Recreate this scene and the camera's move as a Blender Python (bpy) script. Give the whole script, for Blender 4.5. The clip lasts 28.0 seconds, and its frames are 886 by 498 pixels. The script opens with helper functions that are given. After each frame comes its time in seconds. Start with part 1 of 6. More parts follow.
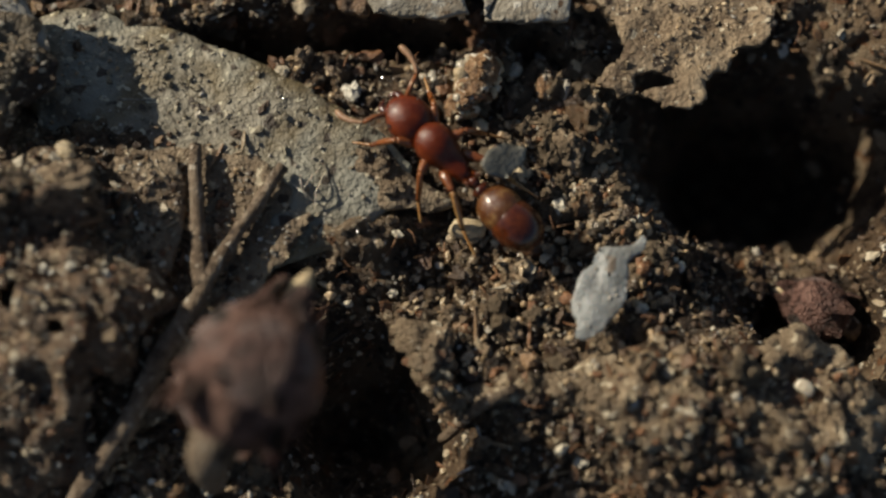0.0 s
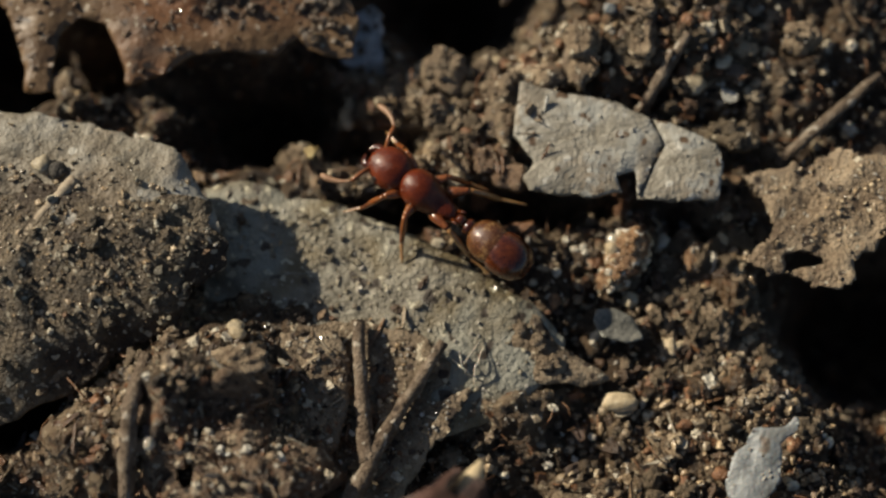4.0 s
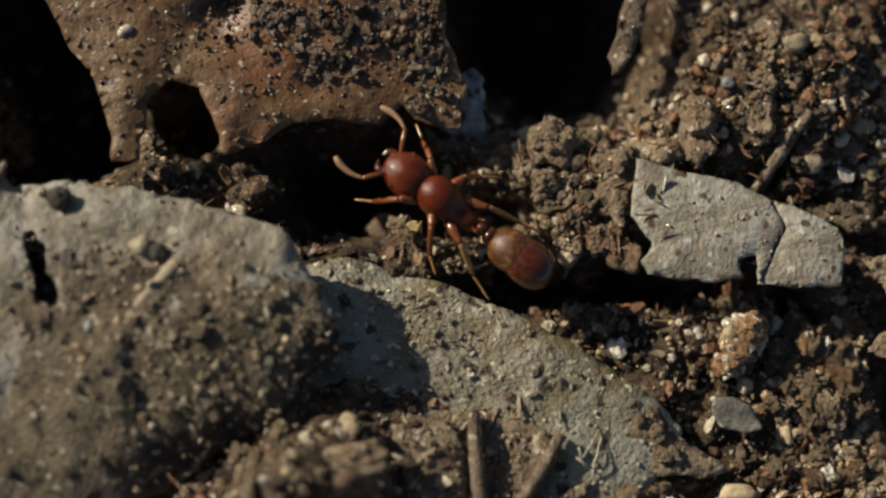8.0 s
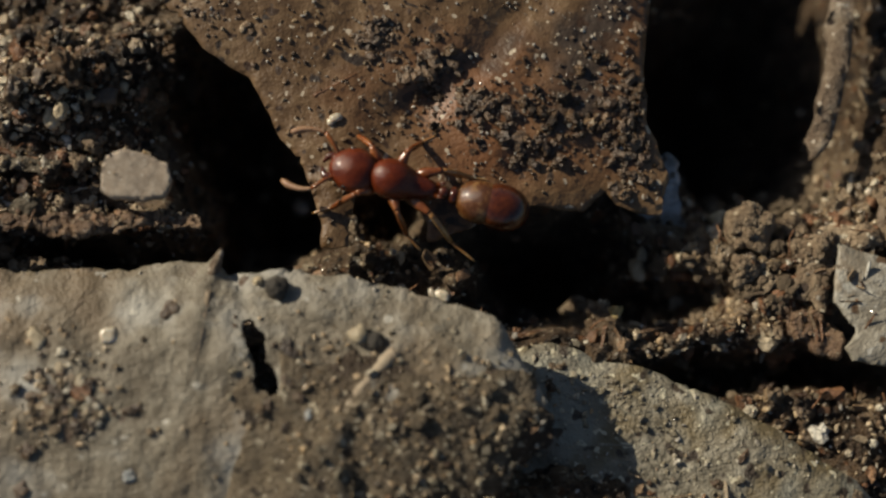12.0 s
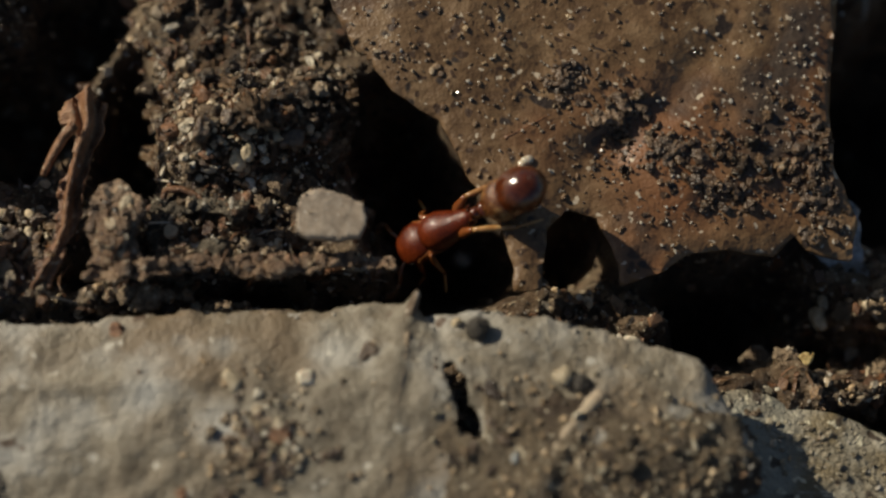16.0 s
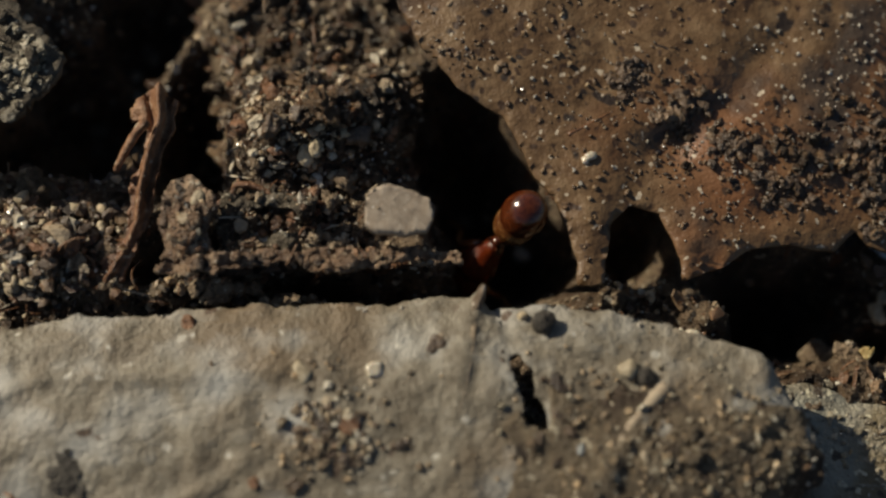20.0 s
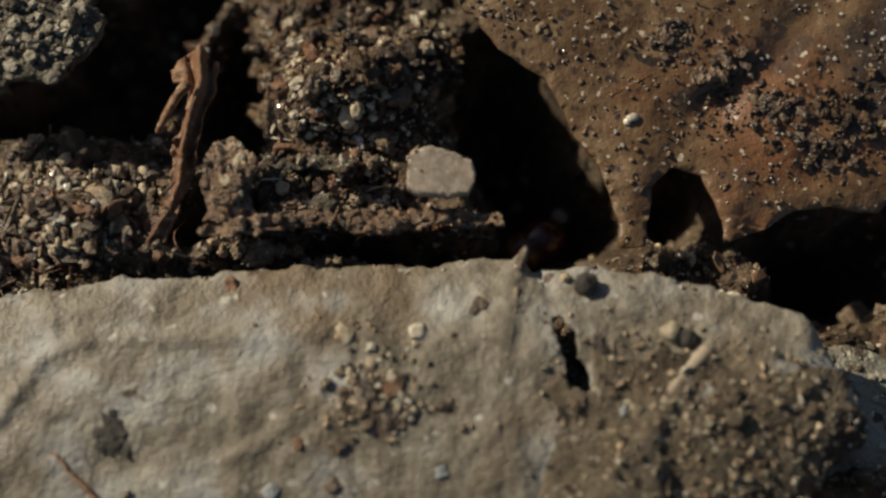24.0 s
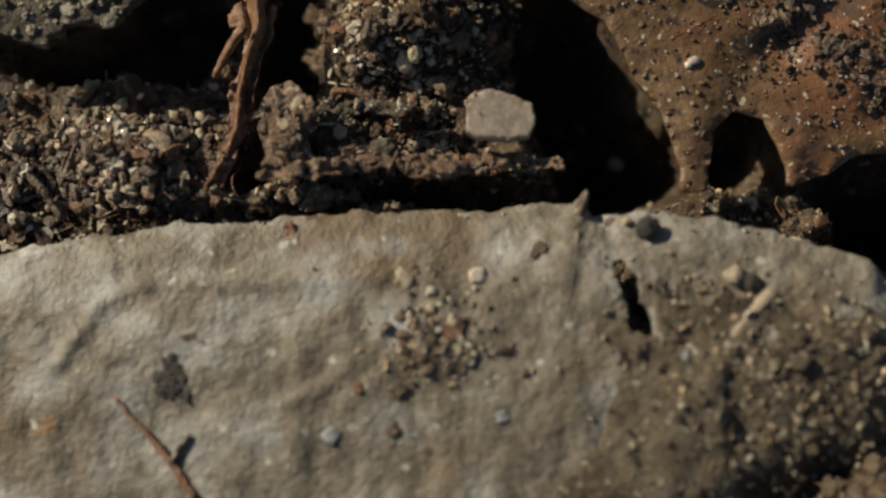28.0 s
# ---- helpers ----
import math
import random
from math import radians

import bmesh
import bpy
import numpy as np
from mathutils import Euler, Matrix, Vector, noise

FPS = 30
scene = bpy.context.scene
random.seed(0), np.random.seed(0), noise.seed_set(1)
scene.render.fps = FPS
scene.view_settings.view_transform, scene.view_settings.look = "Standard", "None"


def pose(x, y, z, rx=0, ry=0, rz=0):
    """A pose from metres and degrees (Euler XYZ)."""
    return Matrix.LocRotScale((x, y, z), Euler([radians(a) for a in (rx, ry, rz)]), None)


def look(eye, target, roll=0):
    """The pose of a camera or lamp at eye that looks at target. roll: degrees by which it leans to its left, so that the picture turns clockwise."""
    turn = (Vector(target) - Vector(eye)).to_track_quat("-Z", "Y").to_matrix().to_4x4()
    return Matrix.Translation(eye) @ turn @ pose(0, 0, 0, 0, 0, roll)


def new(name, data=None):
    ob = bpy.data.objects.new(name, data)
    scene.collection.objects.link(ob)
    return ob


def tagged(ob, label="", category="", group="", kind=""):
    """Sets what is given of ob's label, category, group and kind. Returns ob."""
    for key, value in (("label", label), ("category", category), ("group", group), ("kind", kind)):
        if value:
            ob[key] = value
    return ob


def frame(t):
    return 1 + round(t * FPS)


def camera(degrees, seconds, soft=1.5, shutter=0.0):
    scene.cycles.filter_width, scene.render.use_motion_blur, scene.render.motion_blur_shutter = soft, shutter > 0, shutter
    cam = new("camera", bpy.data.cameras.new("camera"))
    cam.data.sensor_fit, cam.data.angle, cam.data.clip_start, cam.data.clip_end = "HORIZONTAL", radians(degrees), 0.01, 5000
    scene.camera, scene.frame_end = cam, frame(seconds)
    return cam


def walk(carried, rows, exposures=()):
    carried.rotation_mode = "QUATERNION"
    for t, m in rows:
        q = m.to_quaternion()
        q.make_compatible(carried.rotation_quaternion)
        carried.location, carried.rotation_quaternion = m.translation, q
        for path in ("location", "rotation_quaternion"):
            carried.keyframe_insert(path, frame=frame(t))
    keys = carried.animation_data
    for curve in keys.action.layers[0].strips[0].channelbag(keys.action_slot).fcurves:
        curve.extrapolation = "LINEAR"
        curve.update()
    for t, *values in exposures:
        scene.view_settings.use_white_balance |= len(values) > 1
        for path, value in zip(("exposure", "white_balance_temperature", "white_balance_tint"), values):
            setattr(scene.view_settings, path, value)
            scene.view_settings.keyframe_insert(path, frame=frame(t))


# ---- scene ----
# Lengths below are in centimetres; U turns them into metres.
U = 0.01
LENS = 35.0
cam = camera(LENS, 28.0, soft=2.4)
PATH = [
    (0, 0.0000, -0.7848, 3.3993, 13.000, -0.000, -0.000),
    (0.5, -0.0097, -0.6933, 3.4385, 12.346, 0.144, 0.094),
    (1, -0.0198, -0.6369, 3.5061, 12.986, 0.518, 0.110),
    (1.5, -0.0746, -0.6912, 3.4887, 13.403, 0.503, -0.118),
    (2, -0.0811, -0.6860, 3.4750, 12.807, 0.647, 0.074),
    (2.5, -0.0918, -0.6060, 3.4969, 12.104, 0.870, 0.094),
    (3, -0.1868, -0.4481, 3.5522, 11.589, 0.934, 0.359),
    (3.5, -0.2817, -0.3555, 3.5982, 12.424, 0.963, 0.476),
    (4, -0.3323, -0.3623, 3.6148, 12.820, 0.991, 0.582),
    (4.5, -0.3433, -0.3283, 3.5965, 12.514, 1.149, 0.857),
    (6.5, -0.8746, -0.0163, 3.5648, 10.476, -3.404, 0.531),
    (7, -0.8987, 0.0355, 3.5404, 10.229, -3.312, 0.609),
    (7.5, -0.9167, 0.0483, 3.5333, 10.875, -3.781, 0.308),
    (8, -0.9195, 0.0205, 3.5055, 10.495, -3.743, 0.384),
    (8.5, -0.9622, 0.0852, 3.5262, 10.461, -3.621, 0.458),
    (9, -0.9850, 0.0635, 3.5396, 10.731, -3.790, 0.391),
    (9.5, -0.9928, -0.0134, 3.5024, 10.754, -3.669, 0.400),
    (10, -0.9818, -0.0013, 3.5057, 10.906, -3.532, 0.390),
    (10.5, -0.9978, -0.0307, 3.4828, 11.358, -3.025, 0.426),
    (11, -1.1086, 0.0271, 3.4921, 10.959, -2.869, 0.567),
    (11.5, -1.2788, 0.1748, 3.5501, 10.974, -3.156, 0.476),
    (12, -1.3753, 0.1618, 3.5391, 11.520, -2.673, 0.671),
    (12.5, -1.4253, 0.1809, 3.5193, 11.137, -2.470, 0.836),
    (13, -1.4613, 0.2029, 3.5114, 11.888, -2.430, 0.745),
    (13.5, -1.5145, 0.1976, 3.4906, 12.040, -1.966, 0.785),
    (15.5, -1.8988, 0.0082, 3.4247, 16.270, -3.785, 0.677),
    (16, -1.9223, 0.0094, 3.4169, 15.943, -3.832, 0.531),
    (16.5, -1.9340, -0.0103, 3.4116, 15.831, -3.371, 0.720),
    (17, -1.9434, 0.0294, 3.4217, 15.295, -3.326, 0.683),
    (17.5, -1.9757, 0.0262, 3.4423, 15.805, -3.063, 0.770),
    (18, -1.9870, 0.0492, 3.4720, 15.985, -2.710, 0.874),
    (18.5, -1.9991, 0.0104, 3.4720, 16.091, -2.696, 0.946),
    (19, -1.9884, 0.0184, 3.4871, 16.114, -2.753, 0.897),
    (19.5, -2.0021, 0.0143, 3.4916, 16.222, -2.926, 0.825),
    (20, -2.0186, -0.0068, 3.4625, 15.707, -2.769, 0.941),
    (20.5, -2.0220, -0.0001, 3.4425, 15.369, -2.547, 0.999),
    (22.5, -2.0297, -0.0263, 3.4551, 14.966, -2.594, 1.025),
    (23, -2.0124, -0.0319, 3.4312, 13.974, -2.531, 1.040),
    (23.5, -2.0371, -0.0047, 3.4493, 13.654, -2.390, 0.997),
    (24, -2.0767, -0.0055, 3.4638, 14.092, -2.044, 1.147),
    (24.5, -2.1015, -0.0142, 3.4544, 13.798, -1.809, 1.226),
    (25, -2.1228, -0.0332, 3.4379, 13.723, -1.840, 1.231),
    (25.5, -2.1260, -0.0374, 3.4141, 13.036, -1.535, 1.286),
    (26, -2.1160, -0.0351, 3.4165, 13.066, -1.467, 1.295),
    (26.5, -2.1529, -0.0219, 3.4454, 12.670, -1.204, 1.311),
    (27, -2.1398, -0.0182, 3.4637, 13.067, -0.723, 1.492),
    (27.5, -2.1289, -0.0388, 3.4531, 13.131, -0.894, 1.476),
    (28, -2.1462, -0.0682, 3.4205, 12.969, -0.847, 1.417),
]
EXPOSURES = [(0, 0.22), (3, 0.35), (4.5, 0.34), (8, 0.19), (13, 0.08), (20, 0.06), (28, 0.07)]
walk(cam, [(t, pose(x * U, y * U, z * U, rx, ry, rz)) for t, x, y, z, rx, ry, rz in PATH],
     exposures=EXPOSURES)
cam.data.dof.use_dof = True
cam.data.dof.focus_distance = 3.58 * U
cam.data.dof.aperture_fstop = 30.0
cam.data.dof.aperture_blades = 7

# ---------------------------------------------------------------- light
SUN_AZ, SUN_EL = 150.0, 27.0      # the sun stands at this heading (from +x towards +y) and height
world = bpy.data.worlds.new("sky")
scene.world = world
world.use_nodes = True
wn = world.node_tree
sky = wn.nodes.new("ShaderNodeTexSky")
sky.sky_type = "NISHITA"
sky.sun_disc = False
sky.sun_elevation = radians(SUN_EL)
sky.sun_rotation = radians(90.0 - SUN_AZ)
wn.links.new(sky.outputs[0], wn.nodes["Background"].inputs[0])
wn.nodes["Background"].inputs[1].default_value = 0.05
sun = new("sun", bpy.data.lights.new("sun", "SUN"))
sun.data.energy = 5.0
sun.data.angle = radians(0.6)
sun.data.color = (1.0, 0.91, 0.73)
az, el = radians(SUN_AZ), radians(SUN_EL)
sun_at = Vector((math.cos(az) * math.cos(el), math.sin(az) * math.cos(el), math.sin(el)))
sun.matrix_world = look(sun_at, (0, 0, 0))


# ---------------------------------------------------------------- materials
def ramp(nt, fac, stops):
    n = nt.nodes.new("ShaderNodeValToRGB")
    el_ = n.color_ramp.elements
    while len(el_) < len(stops):
        el_.new(0.5)
    for e, (p, c) in zip(el_, stops):
        e.position, e.color = p, (*c, 1)
    nt.links.new(fac, n.inputs[0])
    return n.outputs[0]


def noise_tex(nt, per_cm, detail=5, rough=0.6, coord="Object", distort=0.0):
    tc = nt.nodes.new("ShaderNodeTexCoord")
    n = nt.nodes.new("ShaderNodeTexNoise")
    n.inputs["Scale"].default_value = per_cm / U
    n.inputs["Detail"].default_value = detail
    n.inputs["Roughness"].default_value = rough
    n.inputs["Distortion"].default_value = distort
    nt.links.new(tc.outputs[coord], n.inputs["Vector"])
    return n.outputs["Fac"]


def mixed(nt, a, b, fac, mode="MIX"):
    n = nt.nodes.new("ShaderNodeMix")
    n.data_type, n.blend_type = "RGBA", mode
    for k, v in ((6, a), (7, b), (0, fac)):
        if isinstance(v, tuple):
            n.inputs[k].default_value = (*v, 1)
        elif isinstance(v, (int, float)):
            n.inputs[k].default_value = v
        else:
            nt.links.new(v, n.inputs[k])
    return n.outputs[2]


def surface(name, colours, scale=6.0, fine=40.0, rough=0.85, bump=0.006, vary=0.0, specks=None, blotch=None, blotch2=None, spec=0.3,
            trans=0.0, coat=0.0, sss=0.0, fine_bump=0.5, island=False):
    """A procedural surface: two or three colours mixed by a coarse and a fine noise, specks, blotches, relief."""
    m = bpy.data.materials.new(name)
    m.use_nodes = True
    nt = m.node_tree
    b = nt.nodes["Principled BSDF"]
    coarse, small = noise_tex(nt, scale), noise_tex(nt, fine, 4, 0.7)
    both = mixed(nt, coarse, small, 0.45)
    stops = [(0.36 + 0.28 * i / max(1, len(colours) - 1), c) for i, c in enumerate(colours)]
    col = ramp(nt, both, stops)
    if vary:
        src = nt.nodes.new("ShaderNodeNewGeometry").outputs["Random Per Island"] if island else nt.nodes.new("ShaderNodeObjectInfo").outputs["Random"]
        shade = ramp(nt, src, [(0.0, (1 - vary,) * 3), (0.5, (1.0, 0.97, 0.92)), (1.0, (1 + vary, 1 + 0.8 * vary, 1 + 0.5 * vary))])
        col = mixed(nt, col, shade, 1.0, "MULTIPLY")
    for c, per, lo, hi in (q for q in (blotch, blotch2) if q):
        f = ramp(nt, noise_tex(nt, per, 3, 0.55), [(lo, (0, 0, 0)), (hi, (1, 1, 1))])
        col = mixed(nt, col, c, f)
    if specks:
        for c, per, lo in specks:
            f = ramp(nt, noise_tex(nt, per, 1, 0.4), [(lo, (0, 0, 0)), (lo + 0.04, (1, 1, 1))])
            col = mixed(nt, col, c, f)
    nt.links.new(col, b.inputs["Base Color"])
    b.inputs["Roughness"].default_value = rough
    b.inputs["Specular IOR Level"].default_value = spec
    b.inputs["Transmission Weight"].default_value = trans
    b.inputs["Coat Weight"].default_value = coat
    b.inputs["Coat Roughness"].default_value = 0.15
    b.inputs["Subsurface Weight"].default_value = sss
    b.inputs["Subsurface Radius"].default_value = (0.03 * U, 0.012 * U, 0.006 * U)
    if bump:
        n1 = nt.nodes.new("ShaderNodeBump")
        n1.inputs["Distance"].default_value = bump * U
        n1.inputs["Strength"].default_value = 1.0
        nt.links.new(both, n1.inputs["Height"])
        n2 = nt.nodes.new("ShaderNodeBump")
        n2.inputs["Distance"].default_value = bump * fine_bump * U
        n2.inputs["Strength"].default_value = 1.0
        nt.links.new(noise_tex(nt, fine * 2.2, 3, 0.65), n2.inputs["Height"])
        nt.links.new(n1.outputs[0], n2.inputs["Normal"])
        nt.links.new(n2.outputs[0], b.inputs["Normal"])
    return m


SOIL = surface("soil", [(0.032, 0.019, 0.01), (0.105, 0.066, 0.037), (0.25, 0.175, 0.108)], 7, 50, 0.42, 0.03, specks=[((0.42, 0.34, 0.23), 50, 0.66), ((0.02, 0.012, 0.008), 30, 0.63), ((0.17, 0.075, 0.03), 22, 0.67)], blotch=((0.23, 0.165, 0.102), 3.4, 0.48, 0.6), blotch2=((0.038, 0.022, 0.012), 2.4, 0.56, 0.67), spec=0.4, fine_bump=0.9)
GRAIN = surface("mineral_grain", [(0.11, 0.076, 0.045), (0.26, 0.195, 0.122), (0.46, 0.385, 0.275)], 14, 70, 0.25, 0.006, vary=0.6, island=True, spec=0.6)
DARK_GRAIN = surface("dark_crumb", [(0.028, 0.017, 0.01), (0.08, 0.051, 0.03), (0.17, 0.118, 0.073)], 14, 70, 0.32, 0.009, vary=0.5, island=True, spec=0.6)
QUARTZ = surface("pale_grain", [(0.33, 0.285, 0.215), (0.47, 0.425, 0.345), (0.58, 0.54, 0.46)], 12, 60, 0.2, 0.002, vary=0.3, spec=0.7, sss=0.15)
GREY_LEAF = surface("grey_dead_leaf", [(0.105, 0.082, 0.054), (0.193, 0.165, 0.12), (0.297, 0.271, 0.224)], 5.5, 26, 0.56, 0.012, specks=[((0.4, 0.37, 0.31), 24, 0.72), ((0.09, 0.06, 0.04), 15, 0.73), ((0.2, 0.115, 0.055), 8, 0.765)], blotch=((0.15, 0.11, 0.068), 3.2, 0.48, 0.66), blotch2=((0.332, 0.319, 0.285), 5.2, 0.5, 0.7), spec=0.35, fine_bump=0.6)
SLAB_LEAF = surface("silvery_leaf", [(0.1, 0.084, 0.055), (0.215, 0.188, 0.135), (0.35, 0.32, 0.25)], 7, 30, 0.5, 0.012, specks=[((0.5, 0.45, 0.32), 36, 0.65), ((0.05, 0.035, 0.022), 20, 0.64)], blotch=((0.15, 0.115, 0.06), 4.5, 0.48, 0.58), blotch2=((0.25, 0.24, 0.19), 3.0, 0.5, 0.62), spec=0.5, fine_bump=0.9)
SANDY = surface("soil_coated_leaf", [(0.085, 0.055, 0.03), (0.2, 0.145, 0.09), (0.32, 0.25, 0.165)], 7, 38, 0.65, 0.02, specks=[((0.52, 0.44, 0.31), 40, 0.66), ((0.045, 0.028, 0.018), 22, 0.65)], spec=0.4, fine_bump=0.9)
BROWN_LEAF = surface("brown_dead_leaf", [(0.07, 0.037, 0.016), (0.135, 0.078, 0.036), (0.2, 0.128, 0.066)], 9, 24, 0.45, 0.009, specks=[((0.03, 0.02, 0.014), 17, 0.67), ((0.45, 0.37, 0.27), 46, 0.69), ((0.05, 0.027, 0.014), 30, 0.64)], blotch=((0.172, 0.07, 0.027), 1.5, 0.5, 0.7), blotch2=((0.055, 0.038, 0.026), 3.4, 0.58, 0.68), spec=0.45, fine_bump=0.4)
CHIP = surface("pale_flake", [(0.165, 0.14, 0.1), (0.27, 0.242, 0.19), (0.38, 0.355, 0.3)], 9, 34, 0.5, 0.007, specks=[((0.1, 0.06, 0.032), 20, 0.69), ((0.46, 0.43, 0.37), 34, 0.67)], blotch=((0.2, 0.155, 0.105), 6, 0.5, 0.64), blotch2=((0.34, 0.325, 0.28), 12, 0.54, 0.64), spec=0.4, fine_bump=0.8)
TAN = surface("tan_crust", [(0.1, 0.062, 0.035), (0.235, 0.17, 0.105), (0.37, 0.285, 0.19)], 8, 38, 0.65, 0.02, specks=[((0.045, 0.028, 0.018), 22, 0.65), ((0.52, 0.45, 0.33), 46, 0.67)], spec=0.4, fine_bump=0.9)
CLOD = surface("crumbled_soil", [(0.028, 0.016, 0.009), (0.115, 0.071, 0.039), (0.28, 0.195, 0.118)], 13, 60, 0.34, 0.026, vary=0.6, island=True, specks=[((0.45, 0.36, 0.25), 50, 0.65), ((0.02, 0.012, 0.008), 30, 0.61), ((0.18, 0.08, 0.03), 24, 0.67)], spec=0.5, fine_bump=0.9)
CAKED = surface("caked_brown_soil", [(0.065, 0.037, 0.021), (0.2, 0.128, 0.077), (0.34, 0.25, 0.167)], 13, 46, 0.5, 0.03, specks=[((0.48, 0.4, 0.29), 46, 0.66), ((0.025, 0.015, 0.01), 22, 0.61), ((0.2, 0.09, 0.04), 20, 0.67)], spec=0.45, fine_bump=0.9)
# pale high-gloss surface for the flecks that stand in for glints
GLINT = surface("glint_gloss", [(0.3, 0.26, 0.2), (0.45, 0.41, 0.34)], 30, 90, 0.14, 0.0, spec=1.0, coat=1.0)
VEIN = surface("dry_vein", [(0.17, 0.125, 0.08), (0.27, 0.21, 0.145), (0.36, 0.295, 0.21)], 9, 50, 0.7, 0.006)
CRUMBLY = surface("crumbly_soil_crust", [(0.066, 0.045, 0.026), (0.155, 0.116, 0.072), (0.265, 0.21, 0.14)], 9, 40, 0.55, 0.026, specks=[((0.5, 0.43, 0.31), 44, 0.66), ((0.04, 0.026, 0.016), 20, 0.64)], blotch=((0.055, 0.036, 0.022), 4.2, 0.52, 0.62), spec=0.35, fine_bump=0.9)
BARK_RED = surface("reddish_bark", [(0.08, 0.043, 0.025), (0.215, 0.135, 0.08), (0.38, 0.27, 0.175)], 9, 44, 0.42, 0.022, specks=[((0.5, 0.42, 0.31), 46, 0.68), ((0.035, 0.022, 0.014), 22, 0.63)], spec=0.4, fine_bump=0.9)
BARK_GREY = surface("grey_bark", [(0.045, 0.033, 0.022), (0.115, 0.092, 0.063), (0.22, 0.185, 0.135)], 11, 46, 0.75, 0.024, specks=[((0.45, 0.4, 0.3), 46, 0.68), ((0.03, 0.022, 0.015), 24, 0.68)], spec=0.35, fine_bump=0.9)
FILM = surface("translucent_flake", [(0.13, 0.135, 0.13), (0.22, 0.226, 0.22), (0.31, 0.317, 0.31)], 8, 36, 0.4, 0.007, specks=[((0.15, 0.12, 0.09), 18, 0.68)], blotch=((0.14, 0.14, 0.13), 9, 0.52, 0.66), spec=0.5, sss=0.2)
TWIG = surface("dry_twig", [(0.075, 0.048, 0.03), (0.19, 0.138, 0.094), (0.34, 0.275, 0.205)], 15, 50, 0.8, 0.028, specks=[((0.45, 0.39, 0.31), 40, 0.66), ((0.04, 0.026, 0.018), 24, 0.65)])
NUGGET = surface("cemented_grit", [(0.1, 0.042, 0.016), (0.3, 0.17, 0.08), (0.55, 0.43, 0.28)], 17, 60, 0.4, 0.02, specks=[((0.7, 0.64, 0.53), 30, 0.6), ((0.06, 0.03, 0.014), 26, 0.63)], spec=0.5)
STONE_TAN = surface("tan_stone", [(0.24, 0.18, 0.125), (0.33, 0.26, 0.19), (0.42, 0.345, 0.265)], 40, 110, 0.6, 0.003, specks=[((0.5, 0.44, 0.36), 60, 0.7)], spec=0.45)
PALE_HORN = surface("pale_horn", [(0.2, 0.1, 0.05), (0.32, 0.19, 0.11)], 14, 90, 0.45, 0.002, spec=0.4, sss=0.1)
RUST = surface("rusty_shred", [(0.06, 0.028, 0.014), (0.19, 0.088, 0.04), (0.33, 0.19, 0.105)], 9, 44, 0.42, 0.016, specks=[((0.4, 0.3, 0.2), 44, 0.7)], spec=0.4)
BUD = surface("bud_scale", [(0.035, 0.018, 0.014), (0.14, 0.07, 0.053), (0.3, 0.175, 0.135)], 8, 30, 0.6, 0.035, blotch=((0.165, 0.132, 0.124), 5, 0.5, 0.64), blotch2=((0.21, 0.078, 0.035), 4, 0.56, 0.68), specks=[((0.02, 0.012, 0.009), 12, 0.63)], spec=0.4, fine_bump=0.8)
BUD_TIP = surface("bud_tip_scale", [(0.4, 0.3, 0.17), (0.55, 0.44, 0.28)], 6, 30, 0.6, 0.003)
ANT_RED = surface("ant_cuticle_red", [(0.05, 0.007, 0.0018), (0.1, 0.016, 0.0035), (0.16, 0.03, 0.007)], 16, 150, 0.26, 0.0022, spec=0.35, coat=0.12, sss=0.0)
ANT_DARK = surface("ant_cuticle_dark", [(0.028, 0.006, 0.002), (0.064, 0.0145, 0.004), (0.115, 0.031, 0.008)], 12, 90, 0.15, 0.0008, spec=0.5, coat=0.3)
ANT_LIMB = surface("ant_cuticle_limb", [(0.09, 0.022, 0.005), (0.17, 0.05, 0.012), (0.26, 0.095, 0.026)], 14, 90, 0.25, 0.0008, spec=0.5, coat=0.3, sss=0.15)
# the lightest tone paints in the golden sheen of sunlit down
ANT_SHEEN = surface("ant_cuticle_sheen", [(0.042, 0.011, 0.0025), (0.1, 0.033, 0.008), (0.3, 0.165, 0.06)], 34, 150, 0.22, 0.003, spec=0.5, coat=0.35, sss=0.0)
ANT_GOLD = surface("ant_cuticle_amber", [(0.2, 0.085, 0.022), (0.32, 0.16, 0.05), (0.44, 0.27, 0.11)], 12, 90, 0.3, 0.001, spec=0.55, coat=0.4, sss=0.2)
LOOSE_FILM = surface("dull_grey_flake", [(0.075, 0.071, 0.058), (0.125, 0.119, 0.098), (0.19, 0.18, 0.15)], 10, 40, 0.35, 0.006, specks=[((0.26, 0.24, 0.19), 26, 0.68)], spec=0.5)
YELLOW = surface("yellowed_scrap", [(0.2, 0.13, 0.045), (0.34, 0.25, 0.1), (0.46, 0.37, 0.19)], 12, 50, 0.5, 0.006, sss=0.1)
CREAM = surface("cream_grain", [(0.26, 0.2, 0.12), (0.4, 0.33, 0.22), (0.54, 0.47, 0.35)], 12, 60, 0.55, 0.004, vary=0.3, spec=0.45)
PALE_SCRAP = surface("pale_bluish_scrap", [(0.22, 0.225, 0.22), (0.4, 0.41, 0.41), (0.55, 0.56, 0.56)], 10, 40, 0.6, 0.012, specks=[((0.12, 0.1, 0.08), 22, 0.66)], blotch=((0.2, 0.19, 0.17), 6, 0.52, 0.64))
PELLET = surface("dark_pellet", [(0.022, 0.018, 0.014), (0.048, 0.04, 0.031), (0.09, 0.077, 0.06)], 20, 70, 0.6, 0.008)
